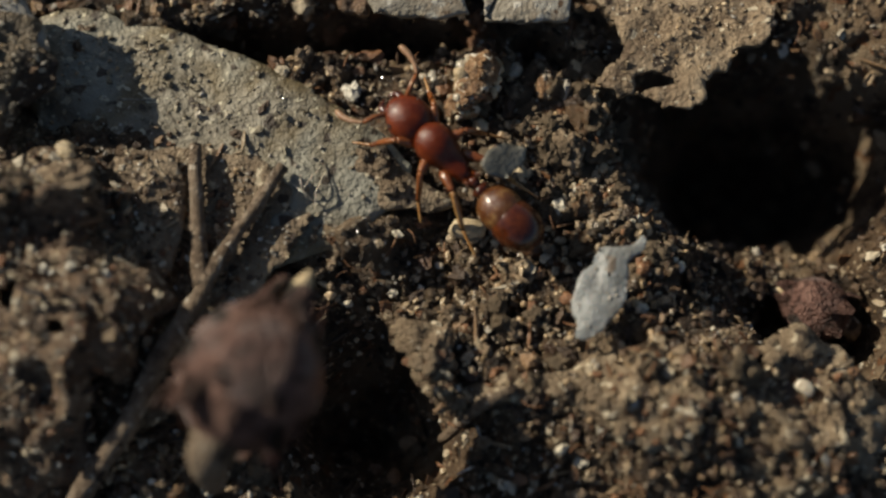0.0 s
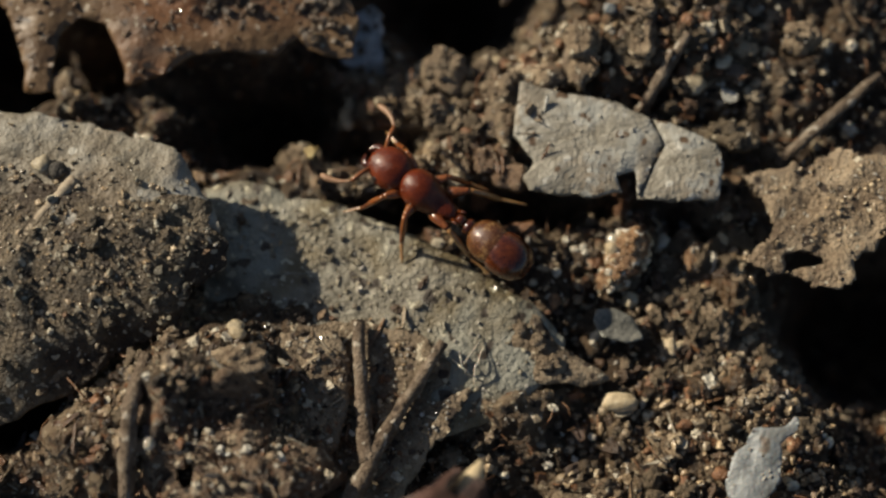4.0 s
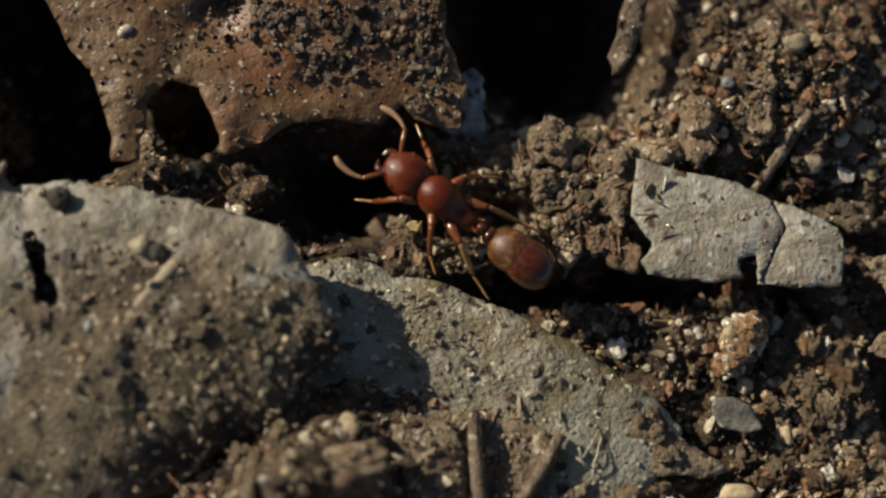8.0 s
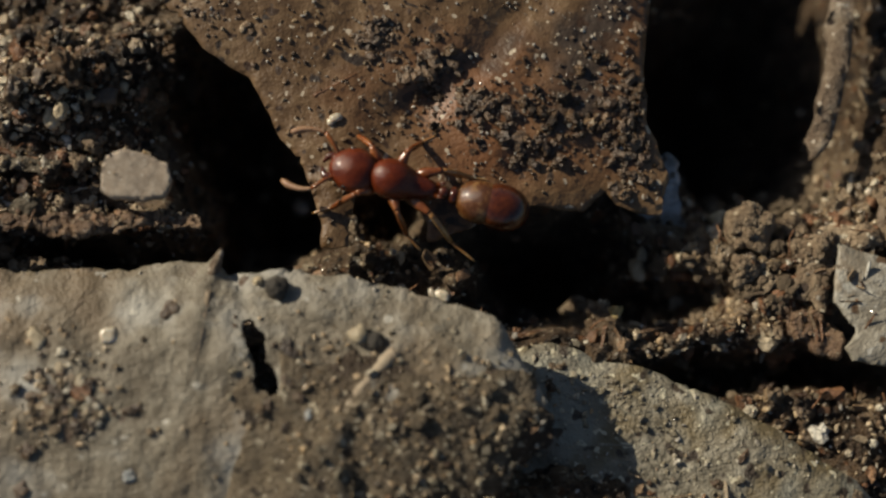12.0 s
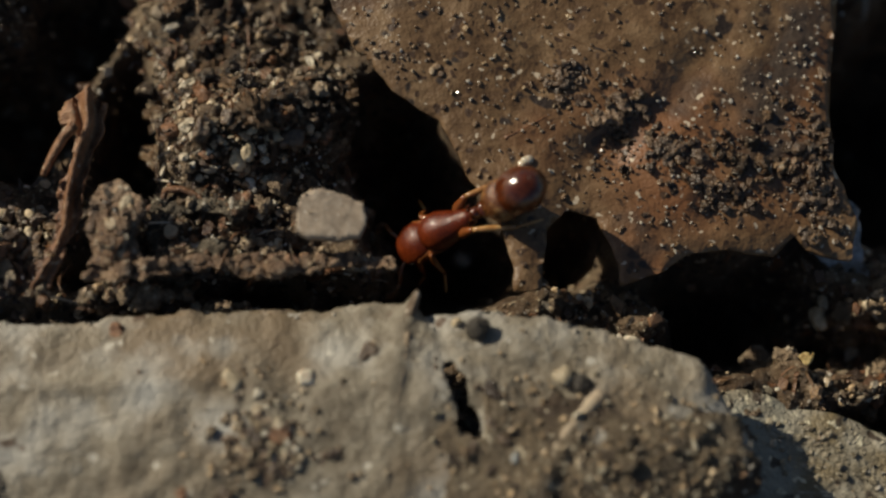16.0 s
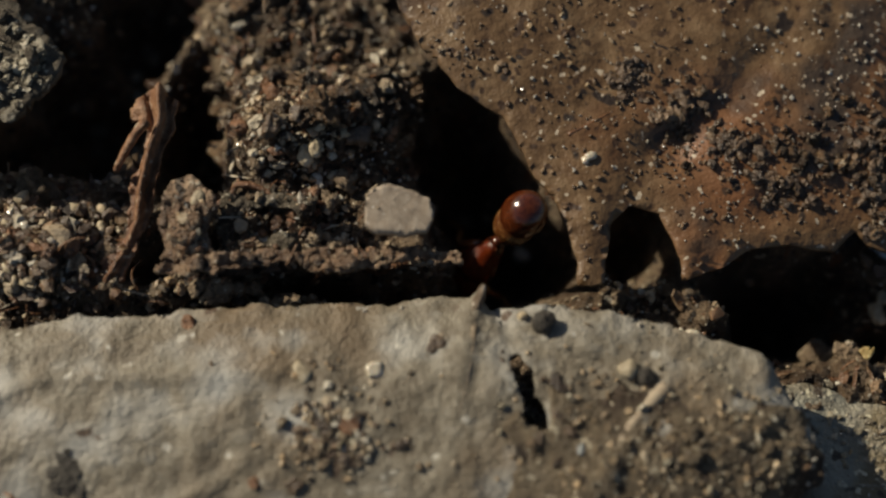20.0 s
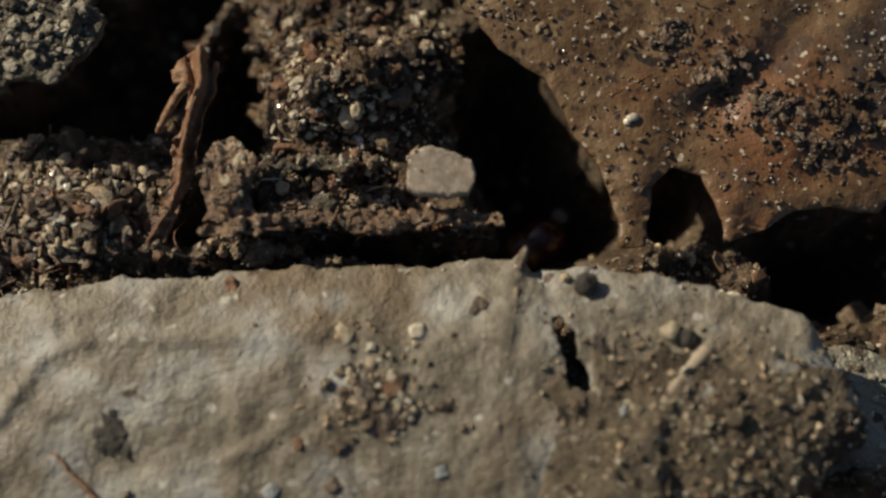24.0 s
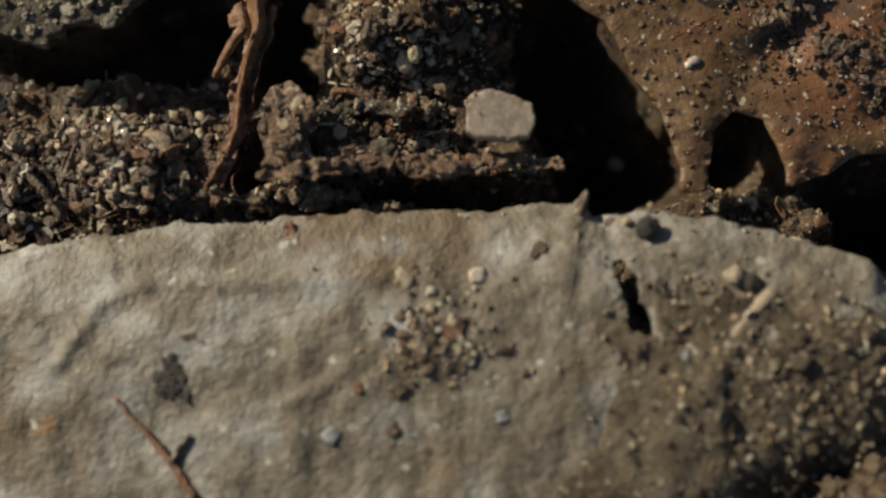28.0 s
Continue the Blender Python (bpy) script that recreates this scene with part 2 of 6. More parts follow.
EYE = surface("ant_eye", [(0.012, 0.01, 0.009), (0.02, 0.016, 0.014)], 20, 90, 0.2, 0.0, coat=0.5)


def granular(name, stops, rough=0.45, spec=0.5):
    """Loose granules, each of one colour out of a range, faintly mottled."""
    m = surface(name, [(0.55, 0.5, 0.46), (1.0, 1.0, 1.0), (1.2, 1.22, 1.25)], 20, 80, rough, 0.006, spec=spec, fine_bump=0.8)
    nt = m.node_tree
    b = nt.nodes["Principled BSDF"]
    mottle = b.inputs["Base Color"].links[0].from_socket
    tone = ramp(nt, nt.nodes.new("ShaderNodeNewGeometry").outputs["Random Per Island"], stops)
    nt.links.new(mixed(nt, tone, mottle, 1.0, "MULTIPLY"), b.inputs["Base Color"])
    return m


LITTER = granular("litter_shards", [(0.0, (0.03, 0.016, 0.008)), (0.28, (0.085, 0.043, 0.02)), (0.5, (0.17, 0.082, 0.036)), (0.66, (0.22, 0.15, 0.085)), (0.82, (0.33, 0.265, 0.175)), (0.93, (0.46, 0.4, 0.3)), (1.0, (0.5, 0.49, 0.44))], 0.3, 0.6)
GRANULE = granular("mixed_granules", [(0.0, (0.035, 0.02, 0.011)), (0.3, (0.09, 0.052, 0.027)), (0.48, (0.19, 0.085, 0.036)), (0.62, (0.25, 0.17, 0.095)), (0.8, (0.36, 0.285, 0.185)), (0.92, (0.5, 0.43, 0.31)), (1.0, (0.58, 0.54, 0.45))])
PALE_GRANULE = granular("pale_granules", [(0.0, (0.2, 0.14, 0.085)), (0.3, (0.33, 0.255, 0.16)), (0.6, (0.46, 0.39, 0.275)), (0.85, (0.56, 0.5, 0.38)), (1.0, (0.42, 0.375, 0.29))], 0.35, 0.6)
SAND_FILM = granular("sandy_film", [(0.0, (0.085, 0.07, 0.045)), (0.4, (0.2, 0.165, 0.105)), (0.75, (0.33, 0.285, 0.2)), (1.0, (0.48, 0.42, 0.31))], 0.4, 0.55)
PIMPLE = granular("leaf_pimples", [(0.0, (0.06, 0.033, 0.015)), (0.45, (0.125, 0.07, 0.032)), (0.85, (0.19, 0.12, 0.06)), (1.0, (0.3, 0.23, 0.15))], 0.38, 0.5)


# ---------------------------------------------------------------- builders
TABLES = {}


def fbm(x, y, per_cm, octaves=4, seed=0, gain=0.5):
    """Smooth value noise in -1..1 over the plan."""
    if seed not in TABLES:
        TABLES[seed] = np.random.RandomState(1000 + seed).rand(256, 256) * 2 - 1
    table = TABLES[seed]
    total, amp, norm = np.zeros_like(x, dtype=float), 1.0, 0.0
    for o in range(octaves):
        u, v = x * per_cm * 2 ** o + 17.3 * o, y * per_cm * 2 ** o + 9.1 * o
        i, j = np.floor(u).astype(int), np.floor(v).astype(int)
        a, b = u - i, v - j
        a, b = a * a * (3 - 2 * a), b * b * (3 - 2 * b)
        g = lambda p, q: table[(i + p) % 256, (j + q) % 256]
        total += amp * ((g(0, 0) * (1 - a) + g(1, 0) * a) * (1 - b) + (g(0, 1) * (1 - a) + g(1, 1) * a) * b)
        norm += amp
        amp *= gain
    return total / norm


def outside(x, y, outline):
    """Signed distance to a closed outline, negative inside."""
    pts = np.array(outline)
    d, inside = np.full(x.shape, 1e9), np.zeros(x.shape, bool)
    for (x0, y0), (x1, y1) in zip(pts, np.roll(pts, -1, 0)):
        ex, ey = x1 - x0, y1 - y0
        k = np.clip(((x - x0) * ex + (y - y0) * ey) / (ex * ex + ey * ey + 1e-12), 0, 1)
        d = np.minimum(d, np.hypot(x - x0 - k * ex, y - y0 - k * ey))
        cross = (y0 > y) != (y1 > y)
        inside ^= cross & (x < ex * (y - y0) / (ey if abs(ey) > 1e-12 else 1e-12) + x0)
    return np.where(inside, -d, d)


def mesh_of(name, verts, faces, material, smooth=True):
    me = bpy.data.meshes.new(name)
    me.from_pydata([tuple(v) for v in np.asarray(verts, float) * U], [], faces)
    me.materials.append(material)
    if smooth:
        me.polygons.foreach_set("use_smooth", [True] * len(me.polygons))
    me.update()
    return me


def place(name, me, at, parent=None):
    ob = new(name, me)
    if parent:
        ob.parent = parent
    ob.location = Vector(at) * U
    return ob


def part(name, bm, material, parent, label="", at=(0, 0, 0), smooth=True):
    """One mesh object under a thing or under a part, its coordinates in its parent's space."""
    me = bpy.data.meshes.new(name)
    bmesh.ops.scale(bm, vec=(U, U, U), verts=bm.verts)
    bm.to_mesh(me)
    bm.free()
    me.materials.append(material)
    if smooth:
        me.polygons.foreach_set("use_smooth", [True] * len(me.polygons))
    ob = place(name, me, at, parent)
    if label:
        ob["label"] = label
    return ob


def sheet(name, outline, height, thick, material, h=0.014, ragged=0.012, rag_scale=14, holes=(), seed=0, parent=None):
    """A thin flake or leaf with the given outline, torn edges, real holes and thickness; height(x, y, inner) gives its top."""
    pts = np.array(outline)
    lo, hi = pts.min(0) - 0.05, pts.max(0) + 0.05
    nx, ny = int((hi[0] - lo[0]) / h) + 2, int((hi[1] - lo[1]) / h) + 2
    gx, gy = np.meshgrid(lo[0] + h * np.arange(nx), lo[1] + h * np.arange(ny), indexing="ij")

    def inner(x, y):
        d = outside(x, y, outline)
        for hole in holes:
            d = np.maximum(d, -outside(x, y, hole))
        return d + ragged * fbm(x, y, rag_scale, 3, seed + 5)

    d = inner(gx, gy)
    e = h * 0.25
    sx, sy = (inner(gx + e, gy) - inner(gx - e, gy)) / (2 * e), (inner(gx, gy + e) - inner(gx, gy - e)) / (2 * e)
    n = np.maximum(np.hypot(sx, sy), 0.4)
    snap = np.abs(d) < 0.75 * h
    gx = np.where(snap, gx - np.clip(d, -h, h) * sx / n ** 2, gx)
    gy = np.where(snap, gy - np.clip(d, -h, h) * sy / n ** 2, gy)
    ok = (d < 0) | snap
    idx = -np.ones(gx.shape, int)
    cells = ok[:-1, :-1] & ok[1:, :-1] & ok[:-1, 1:] & ok[1:, 1:]
    core = (d[:-1, :-1] < 0).astype(int) + (d[1:, :-1] < 0) + (d[:-1, 1:] < 0) + (d[1:, 1:] < 0)
    cells &= core >= 1
    used = np.zeros(gx.shape, bool)
    for a in (0, 1):
        for b in (0, 1):
            used[a:nx - 1 + a, b:ny - 1 + b] |= cells
    k = used.sum()
    idx[used] = np.arange(k)
    x, y = gx[used], gy[used]
    dd = np.minimum(outside(x, y, outline) + ragged * fbm(x, y, rag_scale, 3, seed + 5), 0)
    z = height(x, y, -dd)
    cx, cy = x.mean(), y.mean()
    cz = float(np.min(z) - thick)
    top = np.stack([x - cx, y - cy, z - cz], 1)
    low = top - np.array([0, 0, thick])
    ci, cj = np.nonzero(cells)
    q = np.stack([idx[ci, cj], idx[ci + 1, cj], idx[ci + 1, cj + 1], idx[ci, cj + 1]], 1)
    faces = [tuple(r) for r in q] + [tuple(r[::-1] + k) for r in q]
    edges = {}
    for r in q:
        for a, b in zip(r, np.roll(r, -1)):
            edges[(a, b)] = 1
    for (a, b) in list(edges):
        if (b, a) not in edges:
            faces.append((a, a + k, b + k, b))
    SHEETS.append((outline, holes, height))
    me = mesh_of(name, np.concatenate([top, low]), faces, material)
    return place(name, me, (cx, cy, cz), parent)


def pebble(radius, seed, stretch=(1, 1, 1), rough=0.25, sub=2, spin=0.0, tilt=0.0):
    """A lumpy stone as a bmesh round its own centre."""
    bm = bmesh.new()
    bmesh.ops.create_icosphere(bm, subdivisions=sub, radius=1.0)
    rot = Euler((tilt, 0, spin)).to_matrix()
    for v in bm.verts:
        k = 1 + rough * noise.noise(v.co * 1.1 + Vector((seed * 3.7, 0, 0))) + 0.5 * rough * noise.noise(v.co * 2.9 + Vector((0, seed * 1.9, 0)))
        if sub > 3:
            k += 0.3 * rough * noise.noise(v.co * 7.0 + Vector((0, 0, seed * 2.3)))
        c = v.co * k
        m = max(abs(c.x), abs(c.y), abs(c.z))
        c = c.lerp(c / m * 0.9, 0.35)
        v.co = rot @ Vector((c.x * stretch[0], c.y * stretch[1], c.z * stretch[2])) * radius
    return bm


def tube(path, radii, sides=9, seed=0, bumpy=0.12):
    """A tapering stem along a path, with closed ends."""
    bm = bmesh.new()
    pts = [Vector(p) for p in path]
    rings = []
    for i, p in enumerate(pts):
        d = (pts[min(i + 1, len(pts) - 1)] - pts[max(i - 1, 0)]).normalized()
        u = d.cross(Vector((0, 0, 1)))
        u = u.normalized() if u.length > 1e-4 else Vector((1, 0, 0))
        w = u.cross(d)
        ring = []
        for s in range(sides):
            a = 2 * math.pi * s / sides
            k = radii[i] * (1 + bumpy * noise.noise(Vector((a * 1.3, i * 0.7, seed * 5.1)) * 1.5))
            ring.append(bm.verts.new(p + (u * math.cos(a) + w * math.sin(a)) * k))
        rings.append(ring)
    for r, s in zip(rings, rings[1:]):
        for i in range(sides):
            bm.faces.new((r[i], r[(i + 1) % sides], s[(i + 1) % sides], s[i]))
    bm.faces.new(rings[0][::-1])
    bm.faces.new(rings[-1])
    return bm


def near_line(x, y, line):
    """Distance to an open line of points, and how far along it (0 to 1)."""
    d, along = np.full(np.shape(x), 1e9), np.zeros(np.shape(x))
    n = len(line) - 1
    for i, ((x0, y0), (x1, y1)) in enumerate(zip(line, line[1:])):
        ex, ey = x1 - x0, y1 - y0
        k = np.clip(((x - x0) * ex + (y - y0) * ey) / (ex * ex + ey * ey + 1e-12), 0, 1)
        q = np.hypot(x - x0 - k * ex, y - y0 - k * ey)
        along = np.where(q < d, (i + k) / n, along)
        d = np.minimum(d, q)
    return d, along


def spline(points, steps=6):
    """Points on a smooth curve through the given ones."""
    p = [Vector(q) for q in points]
    p = [2 * p[0] - p[1]] + p + [2 * p[-1] - p[-2]]
    out = []
    for a, b, c, d in zip(p, p[1:], p[2:], p[3:]):
        for i in range(steps):
            t = i / steps
            out.append(0.5 * (2 * b + (c - a) * t + (2 * a - 5 * b + 4 * c - d) * t * t + (3 * b - a - 3 * c + d) * t ** 3))
    return out + [p[-2]]


# ---------------------------------------------------------------- ground
BASE = -0.07
# hollows in the soil, two of them added only for shade: centre, radii, depth
PITS = [(-3.072, 1.227, 0.2, 0.08, 0.4), (-2.845, 1.37, 0.17, 0.16, 0.6), (-2.715, 1.647, 0.13, 0.13, 0.45), (-2.638, 0.923, 0.05, 0.05, 0.2),
         (-2.519, 1.317, 0.08, 0.2, 0.5), (-2.298, 0.85, 0.5, 0.03, 0.03), (-2.06, 0.862, 0.26, 0.042, 0.26), (-1.832, 1.308, 0.15, 0.14, 0.45),
         (-1.71, 1.044, 0.17, 0.24, 0.6), (-1.561, 1.015, 0.12, 0.12, 0.3), (-1.336, 1.04, 0.1, 0.12, 0.35)]
PITS += [(-0.619, 0.758, 0.12, 0.075, 0.3), (-1.532, 0.033, 0.11, 0.1, 0.3), (-0.98, 0.942, 0.18, 0.09, 0.4), (-0.9, 0.854, 0.2, 0.13, 0.45), (-0.451, 1.398, 0.24, 0.34, 0.7), (-0.401, 0.547, 0.3, 0.05, 0.25),
         # pit at (-0.190, -0.420) fakes the bud's shadow, (0.85, -0.1) only darkens
         (-0.294, 1.512, 0.17, 0.36, 0.6), (-0.215, 0.58, 0.32, 0.045, 0.2), (-0.190, -0.420, 0.23, 0.19, 0.42), (0.262, 0.529, 0.08, 0.05, 0.12),
         (0.85, -0.1, 0.2, 0.14, 0.12), (0.86, 0.288, 0.3, 0.22, 0.8), (1.008, -0.166, 0.14, 0.15, 0.45)]
# swellings: centre, radii, height
MOUNDS = [(-3.074, 1.353, 0.18, 0.1, 0.12), (-2.939, 0.945, 0.25, 0.1, 0.13), (-2.559, 1.017, 0.1, 0.08, 0.1), (-2.464, 0.849, 0.4, 0.05, 0.12),
         (-2.301, 1.04, 0.3, 0.1, 0.09), (-2.236, 1.241, 0.22, 0.12, 0.1), (-2.167, 1.385, 0.3, 0.12, 0.1), (-2.068, 0.942, 0.22, 0.05, 0.06),
         (-1.895, 0.948, 0.07, 0.06, 0.11), (-1.274, -0.065, 0.34, 0.13, 0.19), (-1.15, 0.815, 0.09, 0.035, 0.08), (-1.063, 0.082, 0.14, 0.06, 0.08),
         (-0.994, -0.316, 0.3, 0.2, 0.1), (-0.99, 0.131, 0.22, 0.13, 0.18)]
MOUNDS += [(-0.877, -0.226, 0.25, 0.2, 0.06), (-0.809, -0.046, 0.14, 0.14, 0.1), (-0.74, 0.88, 0.07, 0.05, 0.1), (-0.388, 0.845, 0.2, 0.2, 0.06),
         (-0.23, 0.045, 0.12, 0.05, 0.07), (0.065, 0.983, 0.35, 0.2, 0.07), (0.09, -0.364, 0.2, 0.15, 0.05), (0.197, 1.194, 0.25, 0.15, 0.1),
         (0.28, 1.0, 0.3, 0.15, 0.06), (0.416, 0.03, 0.18, 0.12, 0.05), (0.432, -0.392, 0.3, 0.2, 0.05), (0.547, -0.254, 0.2, 0.12, 0.05),
         (0.555, -0.013, 0.25, 0.25, 0.04), (0.741, -0.5, 0.34, 0.16, 0.13)]


def ground_z(x, y):
    z = BASE + 0.045 * fbm(x, y, 1.6, 3, 1) + 0.06 * fbm(x, y, 5.5, 3, 2) + 0.03 * fbm(x, y, 17, 3, 3)
    wx, wy = x + 0.09 * fbm(x, y, 4, 4, 50), y + 0.09 * fbm(x, y, 4, 4, 51)
    for cx, cy, rx, ry, d in PITS:
        q = ((wx - cx) / rx) ** 2 + ((wy - cy) / ry) ** 2
        z = z - d * np.exp(-q ** 1.6)
    for cx, cy, rx, ry, d in MOUNDS:
        q = ((x - cx) / rx) ** 2 + ((y - cy) / ry) ** 2
        z = z + d * np.exp(-q)
    return z


SHEETS = []      # outline, holes, height of every flat piece, for what lies on it


def top_z(x, y):
    """The highest surface over points of the plan: soil, leaf or flake."""
    z = ground_z(x, y)
    for outline, holes, height in SHEETS:
        d = outside(x, y, outline)
        edge = np.maximum(-d, 0)
        for hole in holes:
            d = np.maximum(d, -outside(x, y, hole))
        z = np.where(d < -0.015, np.maximum(z, height(x, y, edge)), z)
    return z


def top_at(x, y):
    return float(top_z(np.array([x], float), np.array([y], float))[0])


def soil_at(x, y):
    return float(ground_z(np.array([x], float), np.array([y], float))[0])


def axis(lo, hi, step, reach):
    """Grid lines: fine between lo and hi, then ever wider out to the horizon."""
    fine = list(np.arange(lo, hi, step))
    far, s, a, b = [], step, fine[0], fine[-1]
    left, right = [], []
    while b < reach:
        s *= 1.35
        a, b = a - s, b + s
        left.append(a)
        right.append(b)
    return np.array(left[::-1] + fine + right)


def build_ground():
    ax, ay = axis(-3.5, 1.35, 0.0085, 20000), axis(-0.95, 2.1, 0.0085, 20000)
    x, y = np.meshgrid(ax, ay, indexing="ij")
    fade = np.exp(-(np.maximum(0, np.maximum(np.abs(x + 1.1) - 3, np.abs(y - 0.6) - 2.2)) / 8.0) ** 2)
    z = ground_z(x, y) * fade + BASE * (1 - fade)
    lump = np.abs(fbm(x, y, 22, 3, 8, 0.6))
    z = z + 0.042 * (lump - 0.3) * fade
    nx, ny = x.shape
    i = np.arange(nx * ny).reshape(nx, ny)
    q = np.stack([i[:-1, :-1].ravel(), i[1:, :-1].ravel(), i[1:, 1:].ravel(), i[:-1, 1:].ravel()], 1)
    me = mesh_of("ground", np.stack([x.ravel(), y.ravel(), z.ravel()], 1), q.tolist(), SOIL)
    return tagged(new("ground", me), "dark brown crumbly woodland soil with hollows", "ground", kind="structure")


build_ground()

# ---------------------------------------------------------------- leaves and flakes
def height_of(base, tilt_x=0.0, tilt_y=0.0, centre=(0, 0), curl=0.0, curl_width=0.1, lumps=0.012, lump_scale=5, seed=0, lines=()):
    """Height of a thin piece: tilted plane, curled rim, lumps, and ridges (+) or creases (-) along lines of (points, rise, width)."""
    def height(x, y, inner):
        z = base + tilt_x * (x - centre[0]) + tilt_y * (y - centre[1])
        z = z - curl * np.exp(-inner / curl_width)
        for line, rise, width in lines:
            d, along = near_line(x, y, line)
            z = z + rise * np.exp(-(d / width) ** 2) * (1.0 - 0.5 * along)
        return z + lumps * fbm(x, y, lump_scale, 4, seed) + 0.3 * lumps * fbm(x, y, lump_scale * 5, 3, seed + 1)
    return height


def on_top(base_fn, lift, lumps, scale, seed):
    """Height of a crust that lies on another piece."""
    def height(x, y, inner):
        return base_fn(x, y, np.maximum(-outside(x, y, SHEETS[0][0]), 0)) + lift * (1 - np.exp(-inner / 0.03)) + lumps * fbm(x, y, scale, 4, seed)
    return height


# the large grey leaf
MIDRIB = [(-1.779, 0.824), (-1.795, 0.750), (-1.822, 0.639), (-1.841, 0.502), (-1.859, 0.342), (-1.864, 0.185)]
VEIN_A = [(-1.870, 0.734), (-1.930, 0.663), (-2.009, 0.565), (-2.061, 0.496)]
VEIN_B = [(-1.338, 0.596), (-1.423, 0.474), (-1.499, 0.365), (-1.589, 0.243)]
RIM = [(-3.033, 0.405), (-2.988, 0.485), (-2.941, 0.547), (-2.865, 0.59), (-2.773, 0.606), (-2.626, 0.607), (-2.452, 0.607), (-2.252, 0.622)]
CRACK = [(-1.756, 0.798), (-1.734, 0.774), (-1.712, 0.719), (-1.701, 0.678)]
FOLD = [(-1.734, 0.774), (-1.705, 0.711), (-1.63, 0.689), (-1.534, 0.657), (-1.518, 0.589)]
flat_z = height_of(0.165, 0.075, 0.12, (-1.8, 0.5), 0.095, 0.15, 0.019, 4, 11,
                  [(MIDRIB, 0.008, 0.024), (VEIN_A, 0.004, 0.014), (VEIN_B, 0.010, 0.024), (RIM, 0.011, 0.02), ([(-2.49, 0.314), (-2.4, 0.349), (-2.298, 0.425), (-2.247, 0.493)], 0.008, 0.018), (FOLD, -0.014, 0.012), (CRACK, -0.012, 0.02)])


def big_z(x, y, inner):
    """The grey leaf: its plain shape with fine wrinkles that run down from the rim."""
    return flat_z(x, y, inner) + 0.006 * fbm(3.4 * x + 0.8 * y, y, 5, 3, 14)


TEARS = [
    [(-1.762, 0.802), (-1.742, 0.795), (-1.721, 0.761), (-1.708, 0.722), (-1.695, 0.683), (-1.707, 0.68), (-1.721, 0.71), (-1.739, 0.749), (-1.753, 0.777)],
    [(-1.712, 0.68), (-1.684, 0.67), (-1.662, 0.643), (-1.649, 0.615), (-1.637, 0.58), (-1.654, 0.558), (-1.679, 0.563), (-1.695, 0.592), (-1.707, 0.636)],
    [(-1.676, 0.563), (-1.643, 0.572), (-1.63, 0.545), (-1.612, 0.511), (-1.606, 0.486), (-1.633, 0.477), (-1.66, 0.498), (-1.675, 0.525)],
    [(-1.627, 0.483), (-1.596, 0.486), (-1.572, 0.452), (-1.582, 0.43), (-1.609, 0.438)],
]
big = sheet("leaf", [(-3.626, 0.461), (-3.356, 0.631), (-3.176, 0.694), (-2.963, 0.723), (-2.830, 0.751), (-2.559, 0.774), (-2.287, 0.791), (-2.012, 0.804), (-1.805, 0.819), (-1.778, 0.840), (-1.757, 0.789), (-1.597, 0.799), (-1.459, 0.781), (-1.321, 0.759), (-1.183, 0.721), (-1.088, 0.681), (-1.036, 0.599)] + [(-0.969, 0.490), (-0.969, 0.389), (-1.046, 0.341), (-1.091, 0.246), (-1.231, 0.187), (-1.328, 0.136), (-1.437, 0.064), (-1.588, -0.008), (-1.905, -0.233), (-2.309, -0.373)] + [(-3.008, -0.215), (-3.521, -0.127)],
            big_z, 0.014, GREY_LEAF, seed=1, h=0.011, ragged=0.014, rag_scale=22, holes=TEARS)
tagged(big, "large weathered grey dead leaf with a curled rim", "leaf")
spike = tube(spline([(-1.803, 0.750, 0.128), (-1.786, 0.800, 0.128), (-1.770, 0.848, 0.125)], 5), [0.004, 0.007, 0.009, 0.011, 0.013, 0.014, 0.014, 0.013, 0.011, 0.009, 0.005], 8, 3)
part("vein_stub", spike, TWIG, big, "dry broken midrib end", at=-big.location / U)


def vein(leaf, height, outline, ends, width, material, seed):
    """A fine raised vein lying on a leaf, as a part of it."""
    (x0, y0), (x1, y1) = ends
    pts = []
    for k in range(49):
        t = k / 48
        x, y = x0 + (x1 - x0) * t + 0.01 * math.sin(5 * t + seed), y0 + (y1 - y0) * t + 0.006 * math.sin(7 * t + 2 * seed)
        pts.append((x, y, float(height(np.array([x]), np.array([y]), np.maximum(-outside(np.array([x]), np.array([y]), outline), 0))[0]) - 0.7 * width))
    part("vein", tube(pts, [width * (1 - 0.6 * k / 48) for k in range(49)], 7, seed, 0.25), material, leaf, at=-leaf.location / U)


for i, ends in enumerate([[(-1.870, 0.718), (-2.048, 0.495)], [(-1.803, 0.734), (-1.857, 0.288)]]):
    vein(big, big_z, SHEETS[0][0], ends, [0.012, 0.011][i], VEIN, i)
crust_a = sheet("soil_crust", [(-1.633, 0.644), (-1.484, 0.614), (-1.381, 0.603), (-1.248, 0.578), (-1.102, 0.553), (-1.010, 0.520), (-0.950, 0.438), (-0.960, 0.370), (-1.030, 0.320), (-1.075, 0.225), (-1.220, 0.155), (-1.443, 0.020), (-1.600, -0.050), (-1.717, -0.090), (-1.831, 0.128), (-1.728, 0.244), (-1.681, 0.360), (-1.709, 0.508), (-1.682, 0.613)],
                on_top(big_z, 0.01, 0.018, 12, 91), 0.012, CRUMBLY, seed=9, ragged=0.05, rag_scale=7, holes=TEARS)
